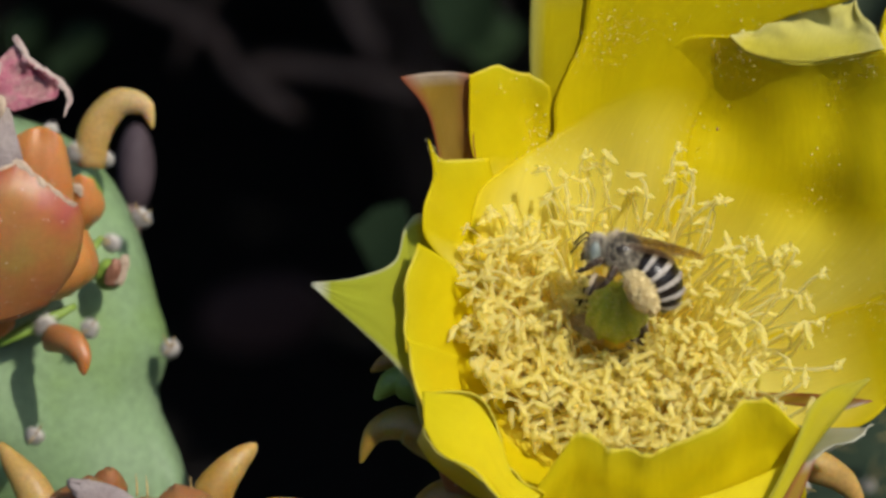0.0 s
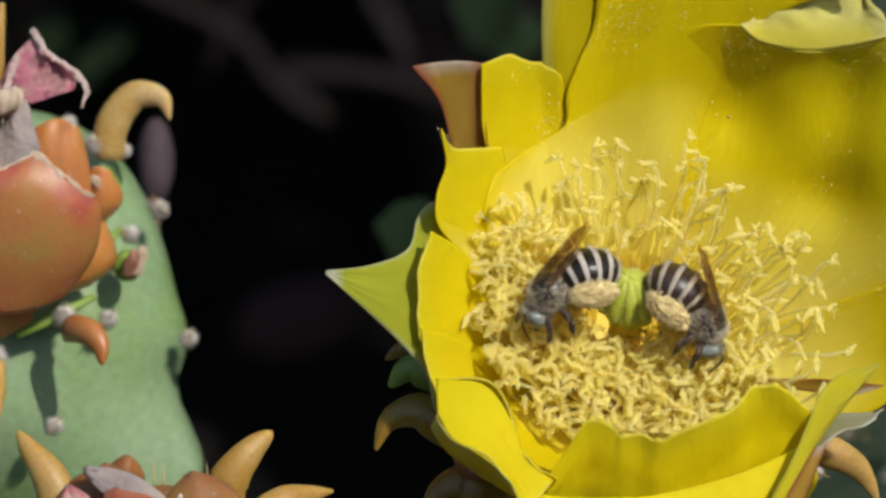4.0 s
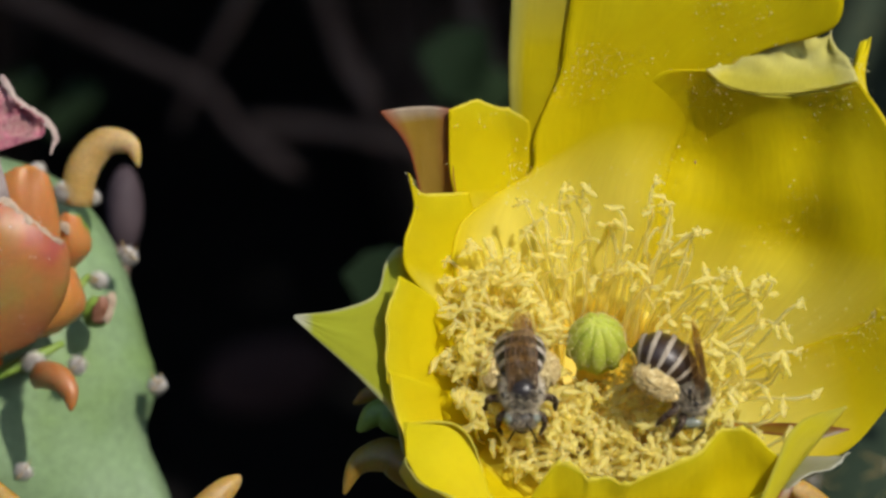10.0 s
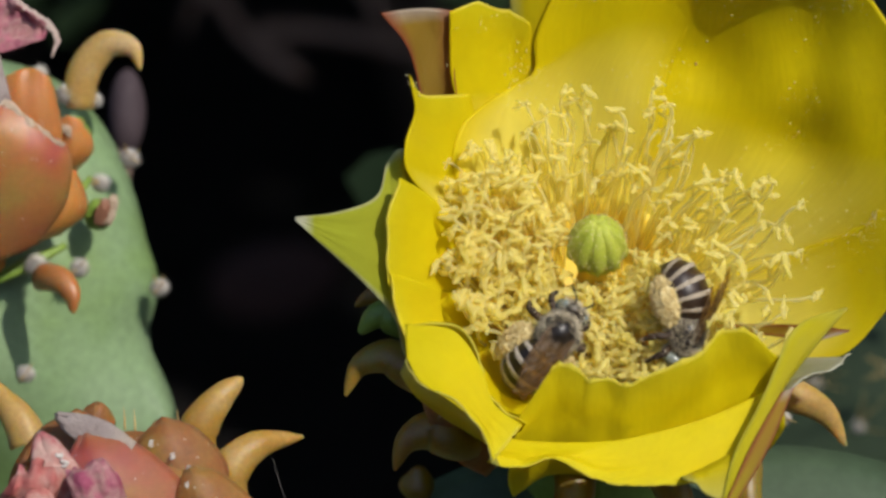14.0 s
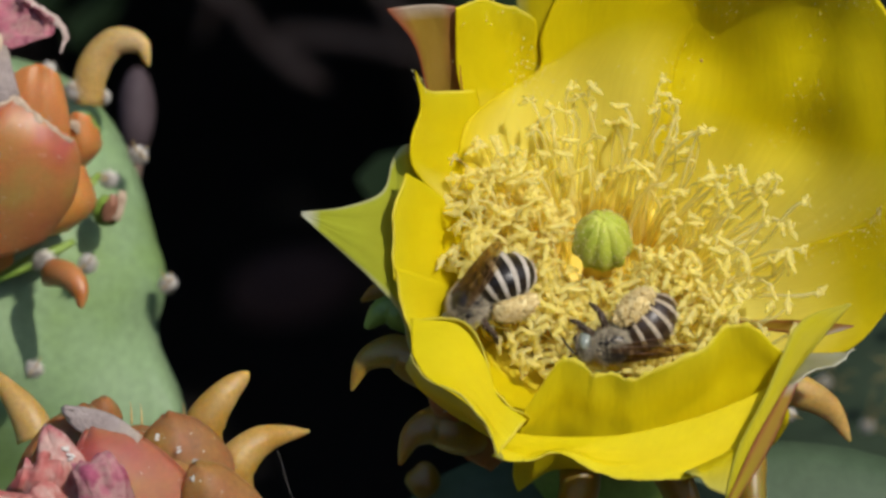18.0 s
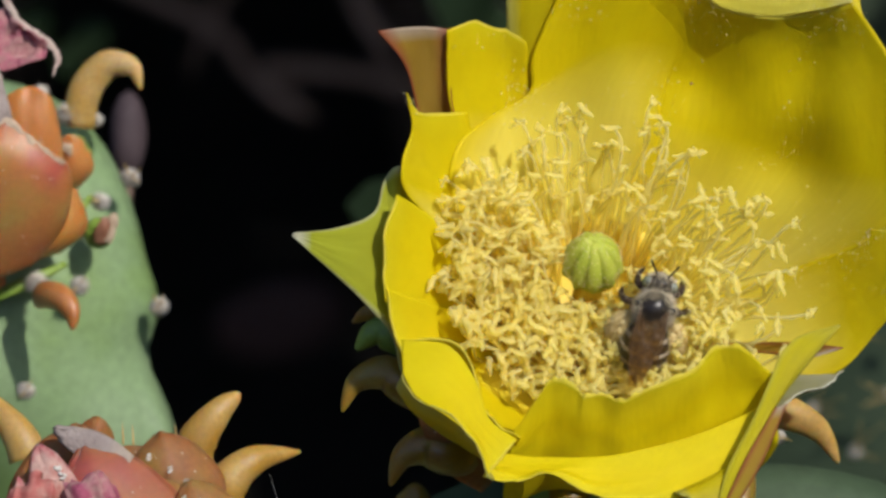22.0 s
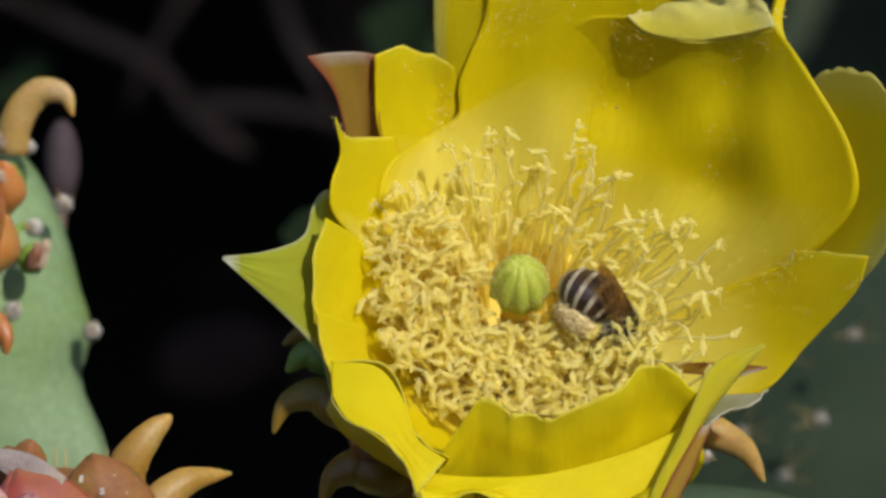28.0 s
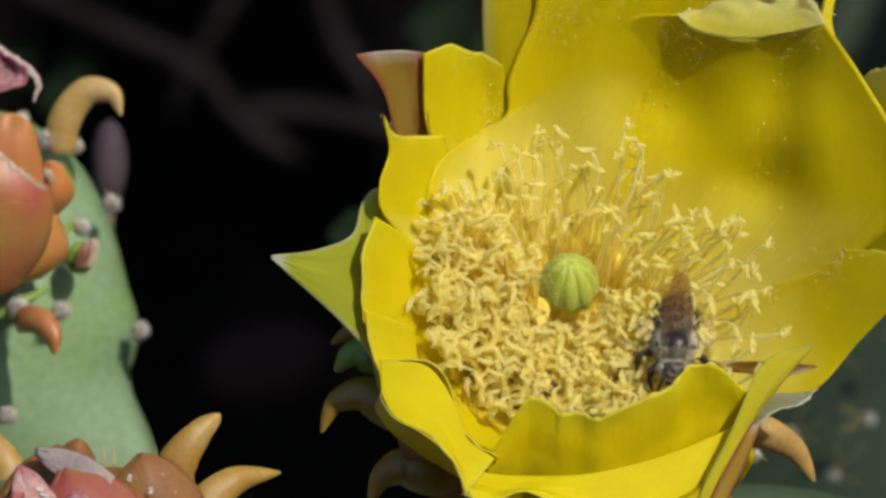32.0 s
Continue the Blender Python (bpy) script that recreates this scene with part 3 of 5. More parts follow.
def left_pad():
    rnd = random.Random(11)
    ob = thing("cactus_pad", "blue-green prickly pear pad with white woolly areoles", "cactus pad", (-88, -104, -54), "cactus pads")
    bm = pad_bm(-89.5, -40, -54, 41.2, 63, 14, 4.5, (0, 4, 4), 2.0, nr=40, na=180)
    for v in bm.verts:
        w = min(max((v.co.x + 72) / 18, 0), 1)
        v.co.x += w * w * (-1.5 * math.exp(-((v.co.y + 10.4) / 3.6) ** 2) + 0.8 * math.exp(-((v.co.y + 3.6) / 3) ** 2) + 1.6 * min(max((-14 - v.co.y) / 8, 0), 1))
        v.co.z -= (v.co.z > -52) * (0.01 * max(0.0, -8 - v.co.y) ** 2 + 10 * math.exp(-((v.co.x + 76) / 14) ** 2 - ((v.co.y + 32) / 13) ** 2))
        v.co.z += 0.9 * math.exp(-((v.co.x + 64) ** 2 + (v.co.y + 2) ** 2) / 40) + 0.7 * math.exp(-((v.co.x + 57) ** 2 + (v.co.y - 6) ** 2) / 18) - 0.5 * math.exp(-((v.co.x + 57) ** 2 + (v.co.y + 12) ** 2) / 60)
    part("pad", bm, M_PAD, ob)
    for x, y, z, r, s in ((-61.0, 18.9, -43.5, 1.5, 1), (-57.8, 18.2, -46, 1.0, 2), (-53.7, 11.3, -47, 1.3, 4), (-56.9, 8.4, -42.6, 1.25, 2),
                          (-64.3, -1.2, -38.8, 1.6, 1), (-59.4, -1.6, -41.8, 1.3, 2), (-50.4, -4.2, -50, 1.3, 4), (-65.5, -14.0, -38.7, 1.2, 2),
                          (-72.3, -6.0, -37, 1.7, 1), (-64.4, 21.4, -45.5, 1.1, 1)):
        areole(ob, x, y, z, r, rnd, s)
    horn(ob, [(-59.4, 17.2, -44), (-59.0, 21.3, -43.6), (-56.4, 24.6, -43), (-53.2, 24.4, -42), (-52.2, 22.0, -41.4)], [1.7, 2.1, 1.8, 1.25, 0.25])
    horn(ob, [(-63.8, -3.2, -39), (-63.0, -2.6, -36), (-60.8, -3.0, -33), (-59.6, -4.6, -32), (-59.4, -6.2, -31.6)], [1.2, 1.7, 1.6, 1.25, 0.5], M_HORN_RED)
    horn(ob, [(-72.4, -6.8, -37), (-72.3, -10, -33.6), (-72.2, -14.2, -32)], [1.5, 1.7, 0.6])
    # fresh tubercle and a dry bud on it
    part("tubercle", ball(trs(-57.2, 4.6, -43.6, 1.7, 1.9, 1.6), warp=0.15, seed=4), M_FRESH, ob, "fresh green bump")
    bm = ball(trs(-56.0, 4.8, -42.0, 0.4, 0.6, 0.4, 0, 0, 20), segs=14, rings=9, warp=0.7, freq=2.3, seed=7)
    dry = part("dry_bud", bm, M_DRYBUD, ob, "small brown dried bud")
    scale(dry, (-56.9, 3.5, -41.2), (-56.2, 6.4, -40.2), 1.5, M_DRYBUD, 0.4, 3.3, "dry_scale", "curled brown dried scale")
    scale(dry, (-56.2, 3.6, -41.0), (-55.1, 6.8, -40.6), 1.3, M_TAN, 0.3, 5.1, "dry_scale", "curled tan dried scale")
    for p, q, w in (((-61, 1, -41.8), (-70, -3.5, -39.4), 0.9), ((-63, 3, -40), (-58, 9, -42.4), 0.7), ((-59, 12, -43.2), (-60, 16, -43.4), 1.6)):
        part("tubercle", tube([p, ((p[0] + q[0]) / 2, (p[1] + q[1]) / 2, max(p[2], q[2]) - 0.1), q], [w * 0.4, w, w * 0.5], flat=0.7), M_FRESH, ob, "fresh green ridge")


def scale(parent, c, tip, wide, mat, bulge=3.0, seed=0.0, name="bud_scale", label=""):
    """A fleshy overlapping bud scale from c to its tip, wide millimetres across."""
    c, tip = V(c), V(tip)
    d = tip - c
    s = d.cross(V((0.15, 0.2, 1))).normalized() * wide / 2
    nrm = s.cross(d).normalized()
    if nrm.z < 0:
        nrm.negate()
    left = [c - s * 0.75 - nrm * bulge * 0.4, c - s + d * 0.4, c - s * 0.62 + d * 0.8 + nrm * bulge * 0.2, tip - s * 0.08]
    right = [c + s * 0.75 - nrm * bulge * 0.4, c + s + d * 0.4, c + s * 0.62 + d * 0.8 + nrm * bulge * 0.2, tip + s * 0.08]
    sgn = 1 if (right[1] - left[1]).cross(d).dot(nrm) > 0 else -1
    bm = patch(left, right, cup=bulge * sgn, ruffle=0.5, seed=seed, nu=16, nv=18, fray=0.1)
    ob = sheet(name, bm, mat, parent, label, 0.7)
    edge = [(left[1] + left[2]) / 2, left[2], left[3], right[3], right[2], (right[1] + right[2]) / 2]
    part("margin", tube(edge, [0.05, 0.16, 0.2, 0.2, 0.16, 0.05], sides=6, rings=24), M_HUSK, ob, "dry tan margin")
    return ob


def crumple(parent, c, d, w, ln, mat, seed, name="wilted_petal", label="", ruffle=2.4):
    """A dried, crumpled petal that curls over."""
    c, d = V(c), V(d).normalized()
    s = d.cross(V((0.3, 0.1, 1))).normalized() * w / 2
    n = s.cross(d).normalized()
    if n.z < 0:
        n.negate()
    left = [c - s * 0.5, c - s + d * ln * 0.4 + n * 0.8, c - s * 0.8 + d * ln * 0.8 + n * 1.6, c - s * 0.5 + d * ln * 0.95 + n * 0.4]
    right = [c + s * 0.5, c + s + d * ln * 0.4 + n * 0.5, c + s * 0.9 + d * ln * 0.8 + n, c + s * 0.7 + d * ln * 0.8 - n * 1.2]
    bm = patch(left, right, rim=[c + d * ln * 1.05 + n], cup=1.6, ruffle=ruffle, seed=seed, nu=34, nv=30, fray=0.4)
    for v in bm.verts:
        q = v.co - c
        a, b = q.dot(s) / s.length_squared, q.dot(d) / ln
        v.co += n * (0.3 * math.sin(a * 7.5 + seed + 2.2 * b) + 0.14 * math.sin(a * 17 + seed * 3 - 3 * b)) * min(max(b, 0), 1) * ruffle / 2.4
        v.co += n * 0.35 * noise.noise(v.co * 0.5 + V((seed, 0, 0)))
    return sheet(name, bm, mat, parent, label, 0.14)


def left_bud():
    ob = thing("cactus_bud", "ripening orange cactus bud with wilted pink flower remains", "cactus bud", (-68, 0, -36), "cactus buds")
    part("body", ball(trs(-69.5, 11, -33, 7.6, 9.6, 8, 0, 0, 8), segs=28, rings=18, warp=0.06, seed=2), M_SCALE, ob)

    def plate(left, right, rim=(), mat=None, cup=1.8, seed=1.0, label="", name="bud_scale", t=0.8, ruffle=0.35, **k):
        return sheet(name, patch(left, right, rim=rim, cup=cup, ruffle=ruffle, seed=seed, nu=24, nv=26, fray=0.12, **k), mat or M_SCALE, ob, label, t)

    def seam(host, pts, radii, seed, mat=M_TAN):
        bm = tube(pts, [r * 0.9 for r in radii], sides=10, rings=44, flat=0.3)
        for v in bm.verts:
            v.co += V((noise.noise(v.co * 1.3 + V((seed, 0, 0))), noise.noise(v.co * 1.3 + V((0, seed, 0))), noise.noise(v.co * 1.1))) * 0.28
        part("margin", bm, mat, host, "dry tan papery margin")

    plate([(-69, 10, -30), (-68.5, 16, -28.5), (-67.2, 20.6, -28.5)], [(-61.5, 9, -31), (-61.2, 14, -30), (-61.9, 18.8, -29)], [(-65, 21.7, -28), (-63, 21.2, -28)], M_SCALE_AMBER, cup=1.2, seed=2.3)
    s3 = plate([(-63, 9, -35), (-62, 13, -33.5), (-61.5, 15.6, -33)], [(-60, 10, -36), (-57.9, 12.4, -34.4), (-58.6, 15.2, -33.2)], [(-60, 16.3, -32.4)], M_SCALE_AMBER, 1.2, 4.4)
    seam(s3, [(-61.6, 15.2, -31.8), (-60.6, 14.8, -31.2), (-60.0, 13.8, -31.6)], [0.3, 0.6, 0.3], 2.0)
    plate([(-67, 1.5, -30), (-64, 6, -29), (-62, 10, -29)], [(-61.5, 2.6, -33), (-58.5, 5.5, -32.5), (-59.6, 9.8, -31.6)], [], M_SCALE_AMBER, 1.6, 3.9)
    plate([(-77, -2, -33), (-76, 2, -31), (-73.6, 3.4, -30)], [(-71.5, -3.6, -33), (-68.0, -1.2, -32), (-69, 1.2, -31)], [(-71.3, 2.6, -30)], M_SCALE_AMBER, 1.2, 5.2)
    plate([(-80, 4, -33), (-81, 12, -30), (-77, 20, -27)], [(-73, 4, -30), (-72, 12, -26), (-73, 19, -25)], [(-75, 21, -25)], cup=1.6, seed=6.2)
    s1 = plate([(-76, 0, -28), (-78, 7, -25), (-75.5, 13, -22.5), (-72.8, 15, -22)], [(-64, 1.5, -29), (-60.6, 6, -26.5), (-59.6, 10.5, -24.6), (-60.2, 12.8, -24)],
               [(-69.5, 16.2, -21.6), (-66.3, 17.4, -22), (-62.8, 14.6, -22)], cup=2.6, seed=1.1, foot=[(-70, -0.6, -28)])
    seam(s1, [(-73.4, 12.0, -21.2), (-72.2, 15.2, -21.2), (-70, 15.9, -21), (-66.9, 17.4, -21.2), (-65.0, 16.0, -21), (-62.5, 13.9, -21.4), (-60.1, 12.7, -23)], [0.5, 0.7, 0.3, 0.75, 0.7, 0.6, 0.3], 5.0)
    plate([(-71.6, 16.1, -21.8), (-71.0, 19.8, -22.4), (-70.3, 23.3, -23)], [(-66.1, 17.9, -21.6), (-66.9, 20.7, -22), (-67.8, 23.9, -23)], [(-68.9, 24.7, -22.6)], M_HUSK, 0.8, 7.1,
          "grey papery dried petal", "dry_petal", 0.16, 1.3, foot=[(-68.1, 15.9, -21.4)])
    w1 = plate([(-71.2, 25.2, -25), (-70.2, 27.7, -24.4), (-68.3, 30.5, -25), (-66.9, 31.6, -25)], [(-67.4, 23.4, -24), (-65.2, 24.1, -23.6), (-62.7, 25.0, -23.8), (-62.2, 26.7, -24.2)],
               [(-65.5, 29.2, -24.0), (-63.6, 27.7, -24)], M_WILT, -0.9, 1.3, "wilted pink crumpled petal", "wilted_petal", 0.15, 2.8)
    seam(w1, [(-67.3, 32.0, -25), (-66.7, 31.0, -24.6), (-65.4, 29.2, -24), (-63.6, 27.8, -23.8), (-62.2, 26.8, -24), (-61.2, 25.5, -24.2), (-61.2, 24.3, -24.2), (-61.6, 23.0, -24)], [0.4, 0.55, 0.4, 0.45, 0.5, 0.5, 0.4, 0.1], 1.0, M_HUSK_PINK)
    seam(w1, [(-70.6, 24.2, -23.6), (-69.8, 26.6, -23.6), (-69.0, 29.0, -24)], [0.4, 0.5, 0.3], 8.0, M_HUSK_PINK)
    crumple(ob, (-72.5, 20, -25), (-0.4, 1, 0.2), 7, 9, M_WILT, 4.7)
    crumple(ob, (-73.6, 13.0, -23), (-0.15, 1, 0.35), 6, 11, M_WILT, 6.1)
    crumple(ob, (-71.4, 22.4, -24), (0.3, 1, 0.3), 4, 3, M_TAN, 8.1, "dry_petal", "grey-tan curled dry petal")
    ob.matrix_world = Matrix.Translation(TURN @ V((0, 0, -0.0055))) @ ob.matrix_world
    horn(ob, [(-73.5, 24, -33), (-73, 29, -32.5), (-71.6, 34.8, -31.6)], [2.0, 1.9, 0.5])


def front_bud():
    rnd = random.Random(3)
    ob = thing("cactus_bud", "reddish cactus bud with amber awl-shaped leaves and wilted petals", "cactus bud", (-52, -46, -8), "cactus buds")
    part("body", ball(trs(-51, -33, -5, 14.5, 14, 12), segs=30, rings=18, warp=0.06, seed=5), M_SCALE_DULL, ob)
    horn(ob, [(-43.4, -21.6, -6), (-43.6, -18.6, -5.6), (-41.2, -15.2, -5.6), (-39.4, -13.6, -6)], [1.6, 2.35, 1.55, 0.75], M_HORN_DEEP)
    horn(ob, [(-39.8, -27.0, -5), (-40.2, -23.4, -4.4), (-37.2, -20.6, -5), (-32.6, -19.8, -7)], [1.6, 2.4, 1.7, 0.3], M_HORN_DEEP)
    horn(ob, [(-62.6, -20.4, -7), (-63.6, -18.0, -7), (-65.6, -15.4, -7.6), (-66.9, -13.6, -8)], [2.3, 2.0, 1.3, 0.45], M_HORN_DEEP)
    scale(ob, (-57.4, -30, 2), (-56.6, -16.8, -0.6), 14.0, M_SCALE_DULL, 2.4, 3.3)
    scale(ob, (-44.6, -28, 0), (-47.6, -17.8, -1.6), 11.0, M_SCALE_DULL, 2.4, 2.7)
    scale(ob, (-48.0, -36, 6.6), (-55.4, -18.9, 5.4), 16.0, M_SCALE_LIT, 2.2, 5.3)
    scale(ob, (-38.8, -34, 2.6), (-44.2, -22.6, 5.4), 9.5, M_SCALE_DULL, 2.0, 4.1)
    scale(ob, (-59.6, -34, 7), (-59.6, -19.0, 8.0), 6.5, M_SCALE_DULL, 1.0, 6.7)
    scale(ob, (-55.5, -19.5, -10), (-55.2, -16.2, -9), 4.0, M_SCALE_DULL, 1.4, 7.9)
    scale(ob, (-50.6, -20.8, 6.4), (-58.6, -16.8, 4.4), 3.6, M_HUSK, 0.3, 1.4, "dry_scale", "grey papery scale edge")
    scale(ob, (-56.2, -28.5, 9.6), (-60.2, -18.6, 8.6), 5.4, M_WILT_RED, 0.8, 2.2, "wilted_petal", "translucent red wilted petal with a whitish margin")
    crumple(ob, (-52.2, -32, 10.2), (-0.3, 1, 0.05), 6.4, 10.2, M_WILT, 2.4, label="wilted magenta petal with a pale edge", ruffle=1.6)
    crumple(ob, (-56.6, -32, 11), (-0.75, 0.8, 0.1), 6.5, 8.0, M_WILT_RED, 4.9, label="wilted salmon petal")
    crumple(ob, (-62, -28, 8.6), (0.25, 1, 0.2), 6.5, 6.0, M_WILT_RED, 7.7)
    crumple(ob, (-58.6, -29.4, 11.6), (-1, 0.3, 0.2), 5, 10, M_WILT_RED, 11.3)
    # white dried sap on the scales
    for x, y, z, r in ((-48.5, -19.9, 3.4, 0.34), (-46.2, -21.3, 3.2, 0.3), (-42.6, -25.6, 6.4, 0.42), (-44.4, -24.2, 7.0, 0.3), (-58.0, -20.6, 10.0, 0.5), (-57.4, -21.8, 10.2, 0.42)):
        bm = bmesh.new()
        for k in range(9):
            add_ball(bm, trs(x + 0.7 * rnd.uniform(-1, 1) * r, y + rnd.uniform(-1, 1) * r, z, r * rnd.uniform(0.3, 0.6), r * rnd.uniform(0.2, 0.5), 0.12), segs=10, rings=6, warp=0.5, freq=2, seed=k + x)
        part("dried_sap", bm, M_WOOL, ob, "white crust of dried sap")
    for x, y, z in ((-45.8, -18.4, -3.0), (-50.8, -18.6, -7.0), (-52.0, -18.4, -8.0)):
        part("bristle", tube([(x, y - 0.6, z), (x - 0.05, y + 0.7, z), (x - 0.15, y + 1.9, z)], [0.14, 0.1, 0.02], sides=5, rings=4), M_SPINE, ob, "fine yellow bristle")
    part("stalk_pad", pad_bm(-48, -84, -10, 40, 46, 11, 2.6, (-14, 0, 0), 4.0), M_PAD, ob, "blue-green cactus pad under the bud")
    areole(ob, -34.4, -30.0, 0.0, 1.0, rnd, 3)
    part("thread", tube([(-35.5, -22, -6), (-34.5, -25.5, -5), (-32.6, -30.5, -4)], [0.007, 0.007, 0.007], sides=4, rings=6), M_WOOL, ob, "spider thread")


def back_pads():
    rnd = random.Random(8)
    ob = thing("cactus_pad", "blurred green prickly pear pad below the flower", "cactus pad", (14, -110, -44), "cactus pads")
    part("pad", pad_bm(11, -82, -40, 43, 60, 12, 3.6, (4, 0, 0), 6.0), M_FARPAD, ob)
    part("dry_bud", ball(trs(-19.6, -26.8, -31, 1.9, 2.1, 1.5), warp=0.3, seed=9), M_HORN_DARK, ob, "withered tan areole bump")
    areole(ob, 22.4, -18.6, -24, 1.0, rnd, 2)
    bm = ball(trs(-11, -32.5, -26, 1.7, 2.9, 1.6, 0, 0, -20), warp=0.4, seed=3)
    part("dry_bud", bm, M_DRYBUD, ob, "small brown dried bud")
    ob = thing("cactus_pad", "blurred pad behind the flower, darkened by a shaded skin colour", "cactus pad", (76, -114, -160), "cactus pads")
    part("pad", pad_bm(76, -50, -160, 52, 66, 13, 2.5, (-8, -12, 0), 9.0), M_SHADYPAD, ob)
    for x, y in ((40, -8), (47, -18), (42, -26), (36, -20), (52, -6)):
        areole(ob, x, y, -150, 1.0, rnd, 4, long=7)
    ob = thing("cactus_pad", "dark green shaded pad far behind the flower", "cactus pad", (96, -8, -640), "cactus pads")
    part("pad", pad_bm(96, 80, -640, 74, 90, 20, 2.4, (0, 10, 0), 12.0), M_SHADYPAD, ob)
    for x, y in ((52, 62), (70, 40), (84, 66)):
        areole(ob, x, y, -620, 2.0, rnd, 4, long=8)


def dried_fruit():
    ob = thing("dried_fruit", "dull purple oblong cactus fruit hanging behind the pad", "fruit", (-57, 10, -92))
    part("fruit", ball(trs(-56.7, 17.2, -92, 2.4, 5.8, 2.4), warp=0.08, seed=6), M_PURPLE, ob)
    part("stalk", tube([(-57, 12.5, -92), (-58, 4, -92), (-60, -8, -90)], [1.2, 1.0, 1.2]), M_BARK, ob)
    ob = thing("dead_leaf", "dull reddish dead pad lying on the shaded soil", "dead leaf", (-56, -30, -820))
    part("blade", pad_bm(-60, -20, -820, 18, 11, 4, 2.2, (20, 0, 12), 3.0), M_DEAD, ob)
    part("stalk", tube([(-44, -16, -818), (-36, -14, -820), (-28, -16, -824)], [2, 1.4, 1.0]), M_DEAD, ob)


# ---- the flower ----
def flower():
    rnd = random.Random(21)
    ob = thing("cactus_flower", "open bright yellow prickly pear flower with many stamens", "flower", (0, -8, -27))
    spots = []

    def bowl(x, y):
        """Depth of the cup that the inner petals share, steeper on its left."""
        a = x / (38 if x > 0 else 15.5)
        b = (y + 4) / (36 if y > -4 else 20)
        return -27 + 18 * (a * a + b * b) ** 0.575 + 0.012 * max(0.0, x - 16) ** 2

    def hill(x, y, cx, cy, sx, sy, turn=0.0):
        c, q = math.cos(radians(turn)), math.sin(radians(turn))
        dx, dy = x - cx, y - cy
        return math.exp(-((dx * c + dy * q) / sx) ** 2 - ((dy * c - dx * q) / sy) ** 2)

    def folds(x, y):
        """Soft creases and dimples pressed into the large back petals."""
        h = -2.0 * hill(x, y, 23.0, 12.8, 4.2, 4.0) - 2.2 * hill(x, y, 12.6, 22.6, 5.6, 4.8) - 1.6 * hill(x, y, 25.0, 23.8, 3.0, 5.4, -12)
        h += 1.1 * hill(x, y, 28.6, 17, 3.2, 9, 8) + 1.0 * hill(x, y, 18, 22, 3.0, 7, -14) + 0.7 * hill(x, y, 3, 24, 3, 12, -6)
        h -= 1.8 * hill(x, y, -9.4, 23, 1.9, 8)
        h += 0.5 * noise.noise(V((x * 0.09, y * 0.07, 3.7))) + 0.22 * noise.noise(V((x * 0.22, y * 0.1, 8.1)))
        return h

    def petal(left, right, mat, label="", lay=None, curl=0.0, drop=0.0, lip=0.0, t=0.14, **k):
        """lay sets the petal that far above the shared bowl; curl lifts its sides and lip its rim, drop sets it back."""
        bm = patch(left, right, **k)
        uv = bm.loops.layers.uv.active
        if lay is not None:
            own = {lp.vert: lp[uv].uv.copy() for f in bm.faces for lp in f.loops}
            for v, (a, b) in own.items():
                z = bowl(v.co.x, v.co.y) + folds(v.co.x, v.co.y) + lay + curl * (2 * a - 1) ** 4 * b + lip * b ** 7
                v.co.z += (z - v.co.z) * min(1.0, b * 5)
        bm.transform(Matrix.Translation(V((0, 0, -drop))))
        if mat is M_PETAL:
            bm.normal_update()
            spots.extend((v.co.copy(), v.normal.copy()) for v in bm.verts if v.co.y > -2 and v.co.length > 20)
        return sheet("petal", bm, mat, ob, label, t)

    # back
    petal([(-3, 0, -28), (-8, 12, -24), (-8.8, 24, -15), (-9.2, 32, -13), (-8.8, 42, -11)],
          [(0, 0, -28), (-1, 12, -24), (0, 24, -16), (2, 33, -14), (4, 44, -11)], M_OUTER, lay=-0.7, cup=0, ruffle=1.2, seed=3.3, fray=0.3)
    petal([(-4, -5, -27), (-12, 2, -20), (-15.3, 9, -13), (-14.8, 14.2, -10.6), (-11.7, 17.3, -10.3), (-6.6, 20.5, -10.5), (-6.3, 24.3, -10.8), (-4.7, 28.7, -10.4), (-3.5, 31.8, -9.4), (-3.0, 35.5, -8), (-1.5, 46, -6)],
          [(4, -5, -26), (6, 2, -21.6), (7.8, 11, -17.4), (8.8, 20, -15.2), (11, 26, -14.2), (14, 31, -13.8), (19, 34, -13.4), (26.6, 36.5, -11.5), (27, 43, -8)],
          M_PETAL, lay=0.5, curl=-0.5, rim=[(9, 50, -6), (18, 49, -7)], cup=0, ruffle=1.1, seed=1.7, fray=0.25, nu=44, nv=60)
    petal([(-1, -4, -26.4), (-1, 3, -22.6), (1, 12, -17.4), (3.4, 21, -14), (5.2, 27, -11.6), (7.6, 31.4, -9.4), (12.6, 31.8, -7.4)],
          [(8, -6, -26), (19, -3, -20), (31, 3, -13), (37.8, 10, -9.8), (37.4, 17, -8), (33.2, 24.4, -6.4), (29, 30.4, -6)],
          M_PETAL, lay=0.0, lip=2.4, rim=[(15, 29.9, -6.0), (20, 28.9, -5.0), (24.6, 29.4, -5.0)], cup=0, ruffle=1.2, seed=5.2, nu=44, nv=54, pin=True)
